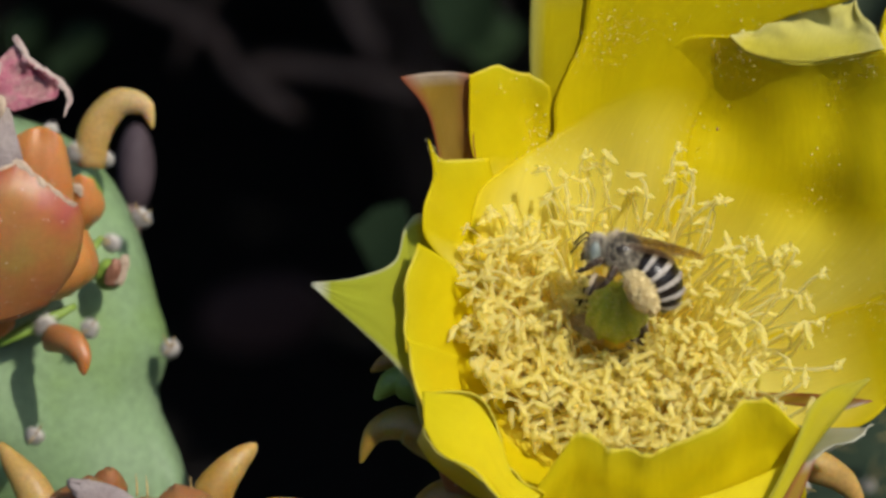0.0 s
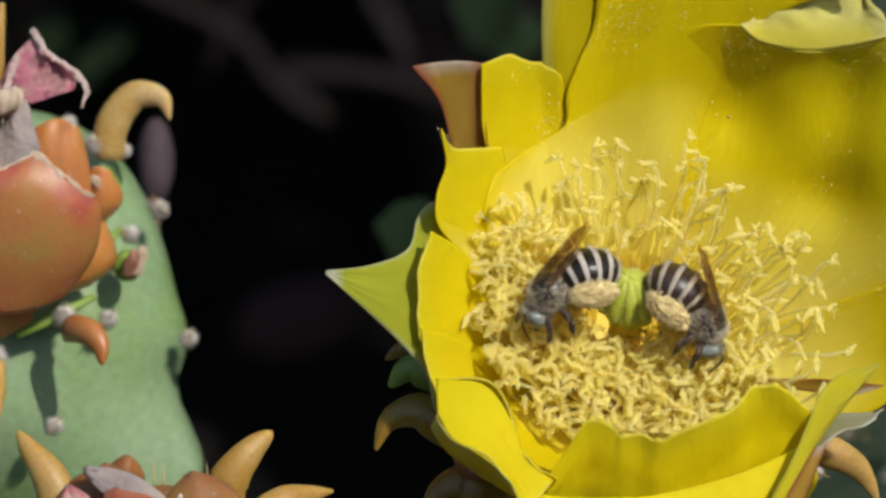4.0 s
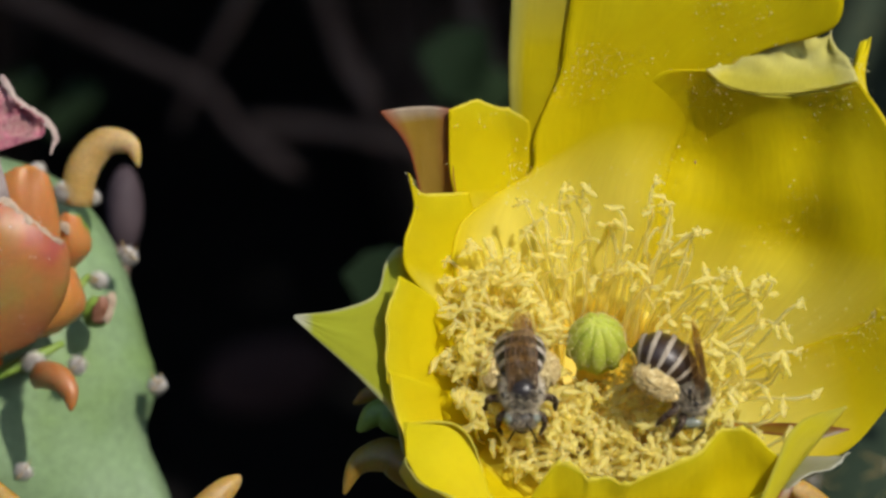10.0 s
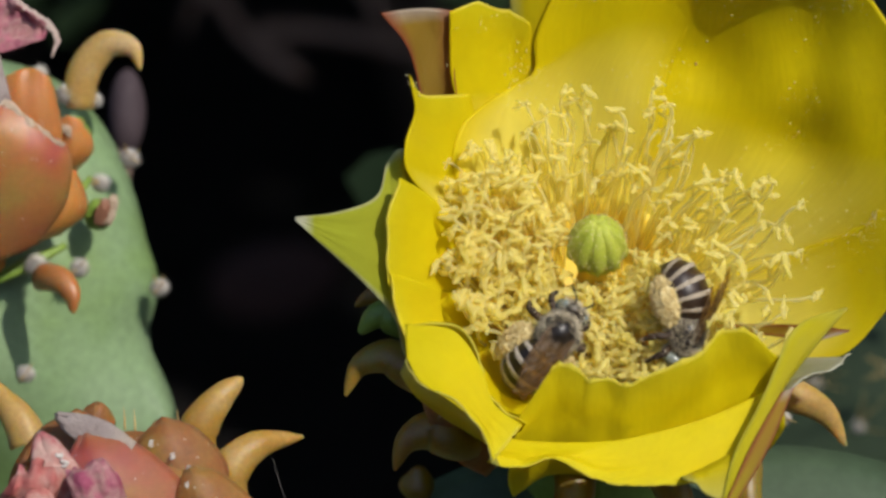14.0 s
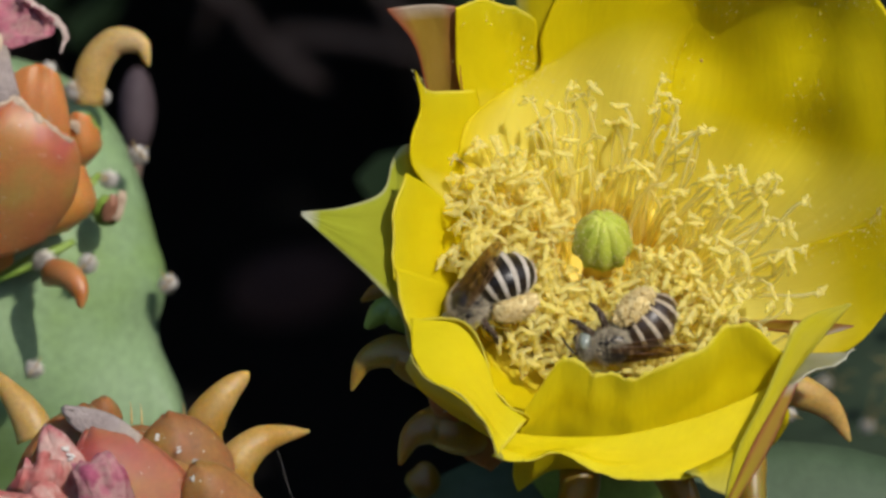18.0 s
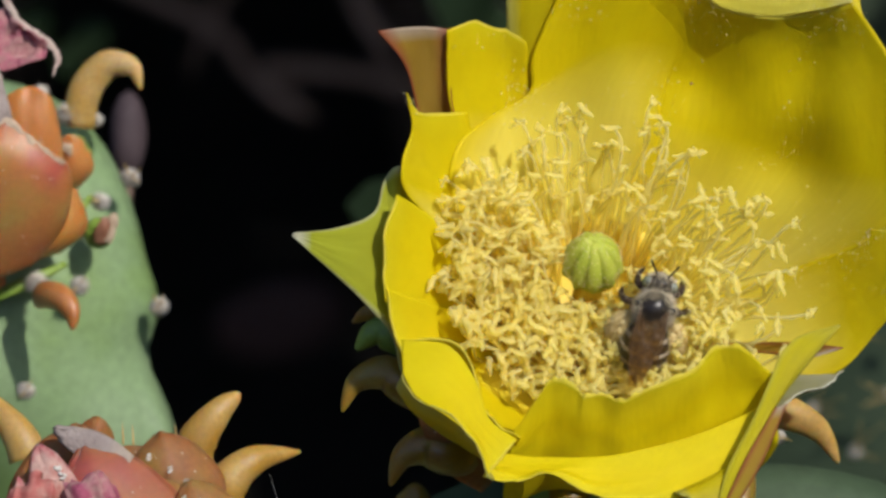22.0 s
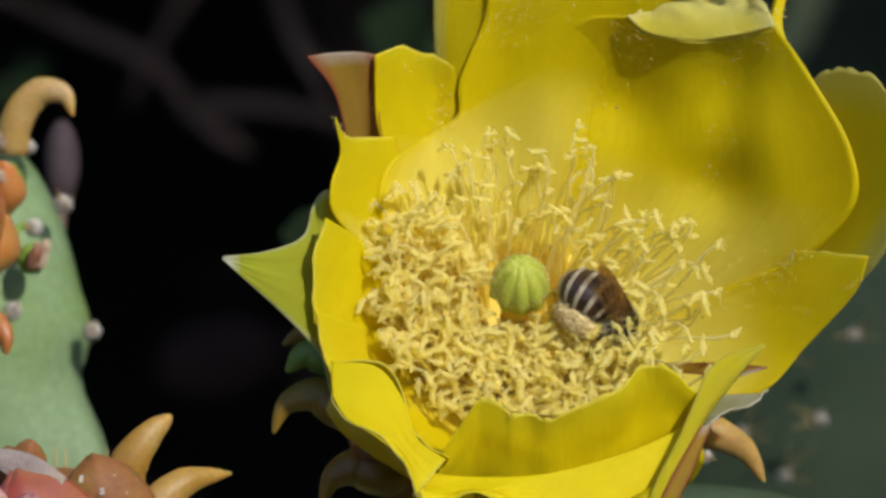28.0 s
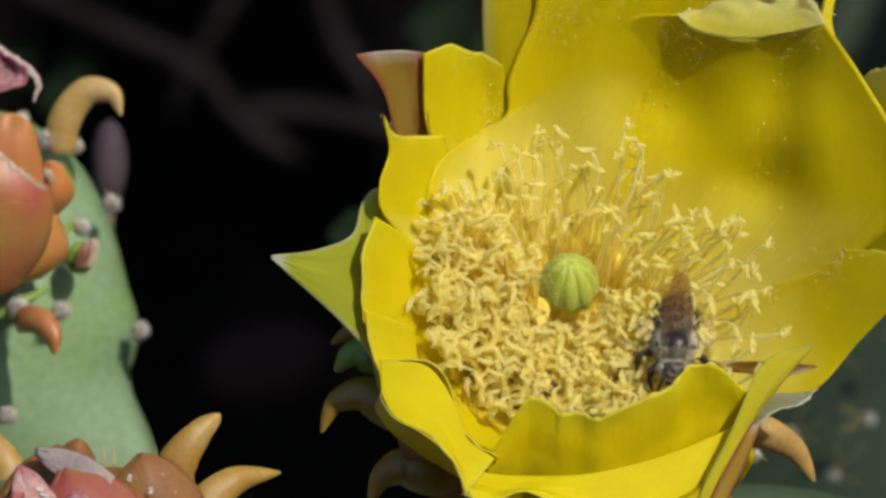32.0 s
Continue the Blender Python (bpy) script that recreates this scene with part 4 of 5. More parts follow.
    petal([(12.6, 31.8, -5.4), (13.6, 32.2, -6.4), (14.6, 32.6, -7.6)], [(29, 30.4, 0), (28.6, 31.8, -2), (27.9, 33.0, -5)], M_RIM,
          "glossy reflexed petal rim with sun glare in its pale colour", rim=[(17, 34.4, -8.8), (20, 35.8, -8.6), (23.4, 36.2, -8.6), (26.4, 34.6, -8.6)], foot=[(15, 29.9, -6.0), (20, 28.9, -5.1), (24.6, 29.4, -2.7)], cup=0.9, ruffle=3.6, seed=2.9, fray=0.5, nu=44, nv=24)
    petal([(27.2, 28.0, -3.4), (28.2, 31, -2.6), (29.6, 34.8, -4)], [(30.4, 28.4, -1.6), (29.9, 31, -2), (30.8, 35.2, -4)], M_PETAL,
          "small curled petal lobe", cup=0.8, ruffle=0.6, seed=8.8, nu=10, nv=20)
    petal([(8, -4, -27), (22, 6, -23), (30, 17, -17), (33.6, 25, -13)],
          [(8, -7, -26), (26, -4, -16), (38, 1, -8.4), (43, 9, -7), (45, 16, -8.4), (43, 20.4, -10)],
          M_OUTER, lay=-2.2, rim=[(36.5, 25.6, -12.6), (40.4, 24.4, -12)], cup=0, ruffle=1.6, seed=4.4, fray=0.3)
    petal([(6, -6, -26), (18, -1.4, -18.6), (28, 2.6, -11), (31.2, 4.2, -5.4), (31.7, 5.4, -3)],
          [(6, -10, -26), (20, -12.4, -12), (27.8, -11, 0), (33, -5.6, 0), (38, 0.4, -2), (39.4, 4.6, -3.2)],
          M_PETAL, lay=0.4, cup=0, ruffle=0.8, seed=6.1, fray=0.15, nv=56)
    # left side
    petal([(-4, -2, -27), (-11, 8, -19), (-15.2, 18, -10), (-15.8, 24, -9), (-15.3, 27.4, -8.4)],
          [(-1, -2, -27), (-4, 8, -22), (-7, 18, -15), (-6.6, 22, -14.4), (-6.6, 26.2, -13)],
          M_PETAL, lay=-0.5, rim=[(-13.6, 28.2, -7.6), (-11, 28.1, -8), (-8.6, 27.4, -9)], cup=0, ruffle=1.6, seed=9.4, fray=0.12)
    petal([(-8, -2, -27), (-15, 8, -20), (-18.4, 16, -10), (-20.4, 23.0, -4.4), (-23.5, 26.9, -0.5)],
          [(-6, 0, -27), (-12, 10, -20), (-15.0, 18, -11.6), (-15.4, 24, -9.6), (-15.4, 27.4, -8.6)],
          M_RED, "reddish pointed outer tepal", drop=-5.0, rim=[(-21, 27.3, -3), (-18, 27.6, -6.6)], cup=-1.6, ruffle=0.3, seed=2.2)
    petal([(-7, -4, -26), (-15, 4, -15), (-20.2, 9, -6), (-20.8, 12.6, -3.8), (-19.6, 16.4, -3.2), (-20.1, 20.2, -2.4)],
          [(-2, -3, -27), (-8, 4, -21), (-11.6, 9, -15.4), (-12.4, 14, -12), (-13.6, 18.3, -9.6)],
          M_PETAL, lay=0.0, rim=[(-19.5, 18.7, -3.0), (-18.6, 18.1, -3.8), (-16.8, 18.1, -5.4)], cup=0, ruffle=0.5, seed=3.8)
    petal([(-8, -4, -26), (-17, 6, -13), (-20.6, 12.0, -4.6), (-22.8, 10.6, -4.0), (-24.0, 7.0, -2.2), (-28, 5.3, 0.6), (-32.7, 4.7, 2.6)],
          [(-8, -9, -25), (-16, -11.4, -12), (-20.4, -11.2, -3.0), (-21.9, -6.5, -1.4), (-24.8, -3.1, 0.2), (-28, 0.0, 1.4), (-32.8, 4.4, 2.6)],
          M_GREEN, "green pointed outer tepal", cup=-0.8, ruffle=0.4, seed=1.2, nu=24, nv=50)
    petal([(-8, -1, -25), (-14, 3.6, -14), (-18.5, 7.2, -6), (-21.2, 9.0, -1)],
          [(-8, -7, -25), (-14, -5.5, -14), (-19, -4, -5), (-22.6, -2.8, 1)],
          M_FRONT, lay=0.6, rim=[(-22.2, 6.4, 0), (-22.8, 2, 0.6)], cup=0, ruffle=0.5, seed=7.5)
    petal([(-8, -6, -25), (-14, -4.4, -14), (-19, -2.6, -5), (-22.4, -1.4, 0)],
          [(-7, -9, -25), (-13, -11, -13), (-17, -12, -5), (-19.6, -12.4, 0)],
          M_FRONT, lay=1.2, rim=[(-21.9, -5, 0.4), (-20.9, -9, 0.4)], cup=0, ruffle=0.5, seed=6.6)
    # front
    petal([(-7, -8, -25), (-18, -9.6, -9), (-20.4, -8.6, -1), (-20.8, -6.8, 5)],
          [(-4, -12, -25), (-7, -18.6, -10), (-8.6, -20.2, -2), (-8.4, -19.2, 4), (-7.8, -17.6, 8.2)],
          M_FRONT, rim=[(-15.4, -7.3, 4.6), (-12.4, -11.4, 5), (-11.0, -15.4, 6.6)], cup=0.3, ruffle=0.6, seed=2.6, fray=0.15)
    petal([(-6, -10, -25), (-14, -16, -9), (-20.6, -13, 2.6), (-20.6, -10.6, 6.4)],
          [(-4, -12, -25), (-8, -22, -8), (-9.6, -22.4, 6), (-11.4, -21.6, 12.6)],
          M_OUTER, rim=[(-19, -13.2, 8), (-15.6, -15.2, 10), (-12.6, -17.8, 11)], cup=0.8, ruffle=0.6, seed=5.9, fray=0.12)
    petal([(-20.6, -10.6, 6.2), (-19, -13.2, 7.9), (-15.6, -15.2, 9.9), (-12.8, -17.8, 10.9), (-11.4, -21.4, 12.4)],
          [(-20.8, -7.0, 5), (-15.6, -7.6, 4.8), (-12.6, -11.6, 5.2), (-11.2, -15.4, 6.8), (-8.2, -17.8, 8.4)],
          M_FRONT, cup=0.3, ruffle=0.3, seed=3.6, nu=24, nv=44)
    petal([(-9, -8, -19), (-13, -11, -6), (-13.6, -14.4, 4.6)], [(-3, -11, -19), (-6, -16, -6), (-7, -18.6, 5.4)], M_PETAL, rim=[(-10.6, -17.6, 5.6)], cup=0.4, ruffle=0.4, seed=1.5)
    petal([(-4, -9, -25), (-8, -25, -8), (-9.4, -24.8, 0.5), (-9.2, -21.4, 4.4), (-8.6, -17.6, 7.0)],
          [(8, -9, -25), (17, -21, -8), (20.6, -19, -0.5), (20.4, -15, 2.6), (19.9, -10.9, 6.0)],
          M_FRONT, rim=[(-5.5, -12.4, 9.4), (-4.0, -10.9, 9.6), (-1.7, -11.8, 9.6), (-0.9, -12.9, 9.4), (1.0, -12.6, 9.6), (3.2, -13.4, 9.6), (5.8, -12.2, 9.6), (8.9, -10.9, 9.4), (11.3, -9.7, 9.2), (12.5, -8.0, 9), (14.0, -7.3, 8.8), (16.6, -7.8, 8.4)],
          cup=0.3, ruffle=0.8, seed=8.2, fray=0.55, nu=120, nv=44)
    petal([(-9.8, -19.2, 6.4), (-11.0, -20.6, 8.6), (-11.9, -21.6, 10.4)],
          [(19.8, -13.6, 4.6), (18.6, -17.2, 6.0), (15.6, -21, 7.4), (12.4, -24, 8.6)],
          M_FRONT, foot=[(-6, -19.6, 6.2), (2, -19.4, 6.4), (10, -17.6, 6.4), (15, -15.8, 5.6)],
          rim=[(-8.6, -21.8, 10), (-5.2, -20.8, 9.8), (-0.6, -23.4, 9.4), (3.4, -24.3, 9.2), (8.4, -24.2, 9)],
          cup=0.7, ruffle=0.9, seed=7.1, fray=0.3, nu=60, nv=30)
    petal([(4, -12, -25), (8, -23, -2), (9, -23.4, 10), (10.4, -23.8, 11.8)],
          [(8, -11, -25), (18, -20, -4), (17.4, -18.6, 8), (14.0, -25.8, 11.6)],
          M_OUTER, "brownish pointed outer tepal", rim=[(12, -25.2, 11.8)], cup=0.3, ruffle=0.3, seed=3.1)
    petal([(13.2, -26.2, 11.8), (14.5, -21, 10.4), (17.4, -15.6, 8.2), (19.4, -11.2, 7.0), (20.8, -8.2, 5.8), (23, -6.4, 4.4), (27.2, -5.2, 3)],
          [(13.9, -26.4, 12), (16.9, -19.6, 9.4), (20.2, -14, 6.4), (23, -10.4, 4.6), (25.2, -7.8, 3.6), (27.4, -5.3, 2.9)],
          M_OLIVE, "greenish-yellow folded tepal", cup=0.5, ruffle=0.3, seed=4.9, nu=16, nv=40)
    petal([(13.4, -26.2, 12.4), (16.4, -20, 10.4), (20.0, -14.2, 7.0)],
          [(14.1, -26.8, 12.2), (18.3, -20.4, 9.4), (21.4, -13.8, 6.2)],
          M_RED, "red-brown rolled tepal edge", cup=0.2, ruffle=0.1, seed=2.4, nu=8, nv=24)
    petal([(17, -16.4, 2), (20.2, -15.0, 6.0)], [(23, -11, -4), (28.2, -10.6, 0.6)],
          M_PALE, "whitish flaring tepal edge", rim=[(22.2, -12.8, 5), (25.4, -12.0, 2.6)], cup=0.4, ruffle=0.7, seed=6.9, fray=0.3, nu=20, nv=14)
    petal([(9, -8, -25), (20, -8.6, -8), (24, -9.0, 0)], [(10, -8, -25), (22, -7.4, -8), (28, -7.8, 0)], M_RED, "reddish narrow inner tepal", cup=0.3, seed=1.9, nu=10, nv=16)

    # ovary with its awl-shaped leaves
    part("ovary", tube([(0, -9, -27), (1, -16, -33), (2, -28, -39), (4, -44, -44)], [7, 10, 10, 8], sides=24, rings=20), M_FRESH, ob, "green fleshy flower base")
    for c, tip, w, s in (((-10.0, -22.4, -12), (-18.8, -14.2, -6), 7, 1.0),):
        scale(ob, c, tip, w, M_SCALE_DULL, 2.2, s, "tepal_scale", "dull orange fleshy scale")
    for pts, r, mt in (
        ([(-9, -9, -24), (-20, -5.6, -13), (-24, -4.2, -12), (-26.2, -5.2, -12)], [2.0, 1.7, 1.2, 0.3], M_HORN_DARK),
        ([(-9, -10, -24), (-20, -7.4, -12), (-23.6, -6.4, -11), (-25.6, -8.0, -11)], [2.2, 2.1, 1.7, 0.6], M_FRESH),
        ([(-9, -14, -25), (-18.6, -13, -11), (-22.5, -11.0, -10), (-25.9, -12.0, -10), (-27.4, -15.1, -10)], [2.4, 2.5, 2.2, 1.3, 0.25], M_HORN_DARK),
        ([(-7, -18, -26), (-14, -20, -9), (-18, -19.2, -8), (-20.7, -20.4, -7.6), (-21.9, -23.2, -7.4)], [2.6, 2.6, 2.4, 1.4, 0.3], M_HORN_DARK),
        ([(-1, -20, -26), (-2, -22, -8), (-2.2, -26.6, -4.4), (-4.6, -30.8, -3.4), (-5.8, -35, -3)], [3.0, 3.0, 2.8, 1.8, 0.4], M_HORN_DARK),
        ([(4, -20, -28), (7, -22.6, -8), (9.2, -26.6, -4), (10.7, -30, -3.4), (11.0, -33.4, -3)], [2.6, 2.6, 2.3, 1.4, 0.3], M_HORN_DARK),
        ([(8, -20, -28), (16.2, -22, -8), (16.8, -25.6, -4), (16.9, -30, -3.6), (15.8, -34, -4)], [2.2, 2.2, 2.2, 1.9, 0.5], M_HORN_DARK),
        ([(8, -14, -28), (19.0, -14.6, -12), (22.6, -15.4, -10), (26.2, -17.4, -10.6), (28.3, -20.8, -11)], [2.1, 2.1, 2.0, 1.4, 0.25], M_HORN),
    ):
        horn(ob, pts, r, mt)
    # pale cup from which petals and stamens rise
    cupm = bmesh.new()
    axis = V((0, 0.26, 0.96)).normalized().to_track_quat("Z", "Y").to_matrix().to_4x4()
    prof = [(0.3, 9.5), (3, 9.5), (5, 9.7), (7, 10.4), (9.2, 12), (11.2, 13.2), (12.2, 13.6), (12.2, 12.8), (10.4, 8), (8.6, 3.4), (6.4, -0.2), (3, -2), (0.3, -2)]
    loops = [[cupm.verts.new(V((0, -8.5, -28)) + axis @ V((r * math.cos(w), r * math.sin(w), h))) for w in (math.tau * k / 40 for k in range(40))] for r, h in prof]
    for a, b in zip(loops, loops[1:]):
        for k in range(40):
            cupm.faces.new((a[k], a[(k + 1) % 40], b[(k + 1) % 40], b[k]))
    part("receptacle", cupm, M_STYLE, ob, "pale yellow cup at the heart")

    # style and lobed stigma
    part("style", tube([(0, -8, -27), (0.2, -3.5, -17), (0.6, 0.2, -7.5)], [2.2, 2.0, 1.8], sides=12), M_STYLE, ob)
    st = bmesh.new()
    ax = V((0.0, 0.62, 0.78)).normalized()
    turn = ax.to_track_quat("Z", "Y").to_matrix().to_4x4()
    for k in range(9):
        w = math.tau * k / 9 + 0.2
        m = Matrix.Translation(V((0.5, 1.9, -6.4))) @ turn @ pose(1.6 * math.cos(w), 1.6 * math.sin(w), 0.3) @ Matrix.Rotation(w, 4, "Z") @ pose(0, 0, 0, 0, -24, 0) @ Matrix.Diagonal((1.55, 1.1, 3.1, 1))
        add_ball(st, m, segs=14, rings=14, warp=0.08, freq=2, seed=k)
    add_ball(st, Matrix.Translation(V((0.5, 1.5, -7.2))) @ turn @ Matrix.Diagonal((3.15, 3.15, 3.7, 1)), segs=20, rings=14, warp=0.08, freq=1.5)
    stig = part("stigma", st, M_STIGMA, ob, "green lobed stigma dusted with pollen")
    dust = bmesh.new()
    for p, n in ball_spots(Matrix.Translation(V((0.5, 1.7, -5.8))) @ turn @ Matrix.Diagonal((3.3, 3.3, 3.2, 1)), 420, rnd, lambda v: v.z > -0.3):
        add_grain(dust, p, rnd.uniform(0.04, 0.085))
    tagged(part("pollen", dust, M_POLLEN, stig), kind="stuff")

    # pollen grains scattered over the petals
    dust = bmesh.new()
    for k in range(5200):
        p, n = rnd.choice(spots)
        if noise.noise(p * 0.11 + V((4, 0, 0))) < -0.1 + 0.4 * rnd.random():
            continue
        n = n if n.z > 0 else -n
        add_grain(dust, p + n * 0.2 + V((rnd.uniform(-1, 1), rnd.uniform(-1, 1), 0)) * 0.5, rnd.choice((0.03, 0.04, 0.045, 0.05, 0.06, 0.07, 0.11)))
    tagged(part("pollen", dust, M_POLLEN, ob, "pale scattered pollen grains"), kind="stuff")
    part("speck", ball(trs(11.8, 21.7, -12.3, 0.16, 0.2, 0.12), segs=8, rings=6), M_DRYBUD, ob, "tiny dark speck of dirt")
    return ob


def stamen_bm(rnd, ln):
    """One stamen along +z from the origin: a wavy filament with a curled, flaky anther."""
    bm = bmesh.new()
    a, b = rnd.uniform(0, math.tau), rnd.uniform(0.03, 0.14) * ln
    sway = [V((math.cos(a), math.sin(a), 0)) * b * s for s in (0, 0.6, 1.0, rnd.uniform(-0.4, 0.8))]
    hook = V((rnd.uniform(-1, 1), rnd.uniform(-1, 1), 0)) * 1.1
    pts = [sway[0], V((0, 0, ln * 0.35)) + sway[1], V((0, 0, ln * 0.72)) + sway[2], V((0, 0, ln * 0.93)) + sway[3], V((0, 0, ln)) + sway[3] + hook]
    add_tube(bm, pts, [0.27, 0.22, 0.19, 0.17, 0.15], sides=6, rings=9, mat=0)
    t = pts[-1]
    d = (hook + V((rnd.uniform(-1, 1), rnd.uniform(-1, 1), rnd.uniform(-0.8, 1.1)))).normalized()
    s = d.cross(V((0.2, 0.3, 1))).normalized()
    n = s.cross(d)
    h = rnd.uniform(0.9, 1.5)
    curl, bend = rnd.uniform(-0.6, 0.6), rnd.uniform(-0.5, 0.5)
    add_tube(bm, [t - d * h * 0.5, t + s * 0.12, t + d * h * 0.7 + s * curl * 0.3 + n * bend * 0.4, t + d * h * 1.25 + s * curl + n * bend],
             [0.17, 0.37, 0.34, 0.16], sides=7, rings=9, flat=0.45, mat=1)
    for k in range(3):  # flakes of the split pollen sacs
        q = t + d * h * rnd.uniform(-0.3, 1.0)
        e = V((rnd.uniform(-1, 1), rnd.uniform(-1, 1), rnd.uniform(-0.6, 1))).normalized()
        add_tube(bm, [q, q + e * 0.35, q + e * 0.65 + n * rnd.uniform(-0.3, 0.3)], [0.17, 0.17, 0.06], sides=5, rings=3, flat=0.5, mat=1)
    for v in bm.verts:
        g = 0.27 if (v.co - t).length < 2.2 else 0.16
        v.co += V((noise.noise(v.co * 3.3), noise.noise(v.co * 3.3 + V((9, 0, 0))), noise.noise(v.co * 3.3 + V((0, 9, 0))))) * g
    return bm


def stamens(fl):
    rnd = random.Random(77)
    kinds = []
    for k in range(24):
        ln = 9 + 13 * k / 23
        bm = stamen_bm(rnd, ln)
        bm.transform(Matrix.Scale(0.001, 4))
        me = bpy.data.meshes.new("stamen")
        bm.to_mesh(me)
        bm.free()
        me.materials.append(M_FILAMENT)
        me.materials.append(M_ANTHER)
        me.polygons.foreach_set("use_smooth", [True] * len(me.polygons))
        kinds.append((ln, me))
    at = V(fl["at"])
    rest = bmesh.new()
    made = 0
    for k in range(820):
        if k < 74:  # long ones that lean on the back petals
            w, r, lift = radians(rnd.uniform(48, 165)), 8 + 11.5 * rnd.random() ** 0.8, -13
        elif k < 130:  # loose ones that reach out to the right
            w, r, lift = radians(rnd.uniform(-38, 50)), rnd.uniform(9, 18), -11
        elif k < 152:
            w, r, lift = radians(rnd.uniform(-30, 28)), rnd.uniform(18, 28), -11
        else:  # the dense heap round the stigma
            w = radians(rnd.uniform(135, 350))
            r, lift = (4.2 + 11.8 * rnd.random() ** 0.8) * (0.94 if math.sin(w) < -0.5 else 1.0), -9.5
        c, s = math.cos(w), math.sin(w)
        q = r / 15
        tip = V((0.3 + c * r, 0.8 + s * r, lift + 6.0 * q + rnd.uniform(-1.9, 1.0)))
        w2 = w + rnd.uniform(-0.35, 0.35)
        rb = rnd.uniform(4.5, 9.0)
        foot = V((math.cos(w2) * rb, -7.4 + math.sin(w2) * rb * 0.9, -27 + rb * 0.75))
        d = tip - foot
        ln, me = min(rnd.sample(kinds, 9), key=lambda x: abs(x[0] - d.length))
        m = d.to_track_quat("Z", "Y").to_matrix().to_4x4() @ Matrix.Rotation(rnd.uniform(0, math.tau), 4, "Z") @ Matrix.Scale(min(max(d.length / ln, 0.85), 1.2), 4)
        if made < 300:
            o = new("stamen", me)
            o.parent = fl
            o.matrix_basis = Matrix.Translation((foot - at) * 0.001) @ m
            made += 1
        else:
            n0 = len(rest.verts)
            f0 = len(rest.faces)
            rest.from_mesh(me)
            rest.verts.ensure_lookup_table()
            mm = Matrix.Translation(foot) @ m @ Matrix.Scale(1000, 4)
            for v in rest.verts[n0:]:
                v.co = mm @ v.co
    tagged(part("stamen_mass", rest, [M_FILAMENT, M_ANTHER], fl, "dense pale yellow stamens"), kind="stuff")


# ---- bees ----
def curve_frame(s):
    """Centre and tilt of the curled abdomen at s in 0..1, in the bee's frame: x ahead, z its back."""
    w = radians(4 + 74 * s)
    return V((-1.6 - 5.9 * math.sin(w), 0, 0.3 - 5.9 * (1 - math.cos(w)))), w


def abdomen_radius(s):
    return (0.98 + 2.03 * math.sin(math.pi * min(s * 0.95 + 0.08, 1)) ** 0.62) * (1 if s < 0.72 else max(0.16, math.cos((s - 0.72) / 0.28 * 1.45) ** 0.7))


def ring_at(bm, s, grow, sides):
    c, w = curve_frame(s)
    r = abdomen_radius(s) * grow
    up = V((-math.sin(w), 0, math.cos(w)))
    return [bm.verts.new(c + V((0, 1, 0)) * math.cos(a) * r * 1.02 + up * math.sin(a) * r * 0.86) for a in (math.tau * j / sides for j in range(sides))]


def belt(s0, s1, grow, steps=5, sides=26, cap=False):
    bm = bmesh.new()
    loops = [ring_at(bm, s0 + (s1 - s0) * k / steps, grow * (0.985 if k in (0, steps) else 1.0), sides) for k in range(steps + 1)]
    for p, q in zip(loops, loops[1:]):
        for j in range(sides):
            bm.faces.new((p[j], p[(j + 1) % sides], q[(j + 1) % sides], q[j]))
    if cap:
        bm.faces.new(loops[-1])
        bm.faces.new(loops[0][::-1])
    bmesh.ops.recalc_face_normals(bm, faces=bm.faces)
    return bm


def wing_part(bee, name, root, ln, wide, side, sweep, lift, label):
    """A wing with a film and raised veins; root is its hinge."""
    n = 14
    film, vein = bmesh.new(), bmesh.new()

    def at(u, v):
        lead = 0.10 * math.sin(math.pi * u)
        w = wide * (0.28 + 0.72 * math.sin(math.pi * min(u * 0.62 + 0.12, 1)) ** 1.2) * (1 if u < 0.82 else math.sqrt(max(0.0, 1 - ((u - 0.82) / 0.185) ** 2)))
        return V((-u * ln, side * (lead * wide - v * w + 0.1), 0.22 * math.sin(u * 3) - 0.25 * v * v + 0.05 * math.sin(u * 17 + v * 5)))

    grid = [[film.verts.new(at(i / n, j / 6)) for j in range(7)] for i in range(n + 1)]
    for a, b in zip(grid, grid[1:]):
        for j in range(6):
            film.faces.new((a[j], a[j + 1], b[j + 1], b[j]))
    for track, r in (([(0, 0), (0.3, 0), (0.6, 0), (0.85, 0.02)], 0.09), ([(0, 0.2), (0.3, 0.22), (0.55, 0.3), (0.62, 0.05)], 0.05), ([(0.0, 0.4), (0.3, 0.5), (0.55, 0.62), (0.7, 0.8)], 0.045),
                     ([(0.3, 0.22), (0.36, 0.4), (0.42, 0.56)], 0.04), ([(0.55, 0.3), (0.66, 0.42), (0.78, 0.5)], 0.04), ([(0.6, 0.02), (0.72, 0.2), (0.76, 0.45)], 0.04), ([(0.55, 0.3), (0.57, 0.46), (0.55, 0.62)], 0.04)):
        add_tube(vein, [at(u, v) for u, v in track], [r, r * 0.85, r * 0.5], sides=5, rings=7)
    m = pose(*root) @ pose(0, 0, 0, 0, lift, -side * sweep) @ pose(0, 0, 0, -side * 10, 0, 0)
    ob = part(name, film, M_WING, bee, label)
    part("vein", vein, M_VEIN, ob, origin=(0, 0, 0))
    ob.matrix_basis = Matrix.Translation(m.translation * 0.001) @ m.to_3x3().to_4x4()
    return ob, ob.matrix_basis.copy()


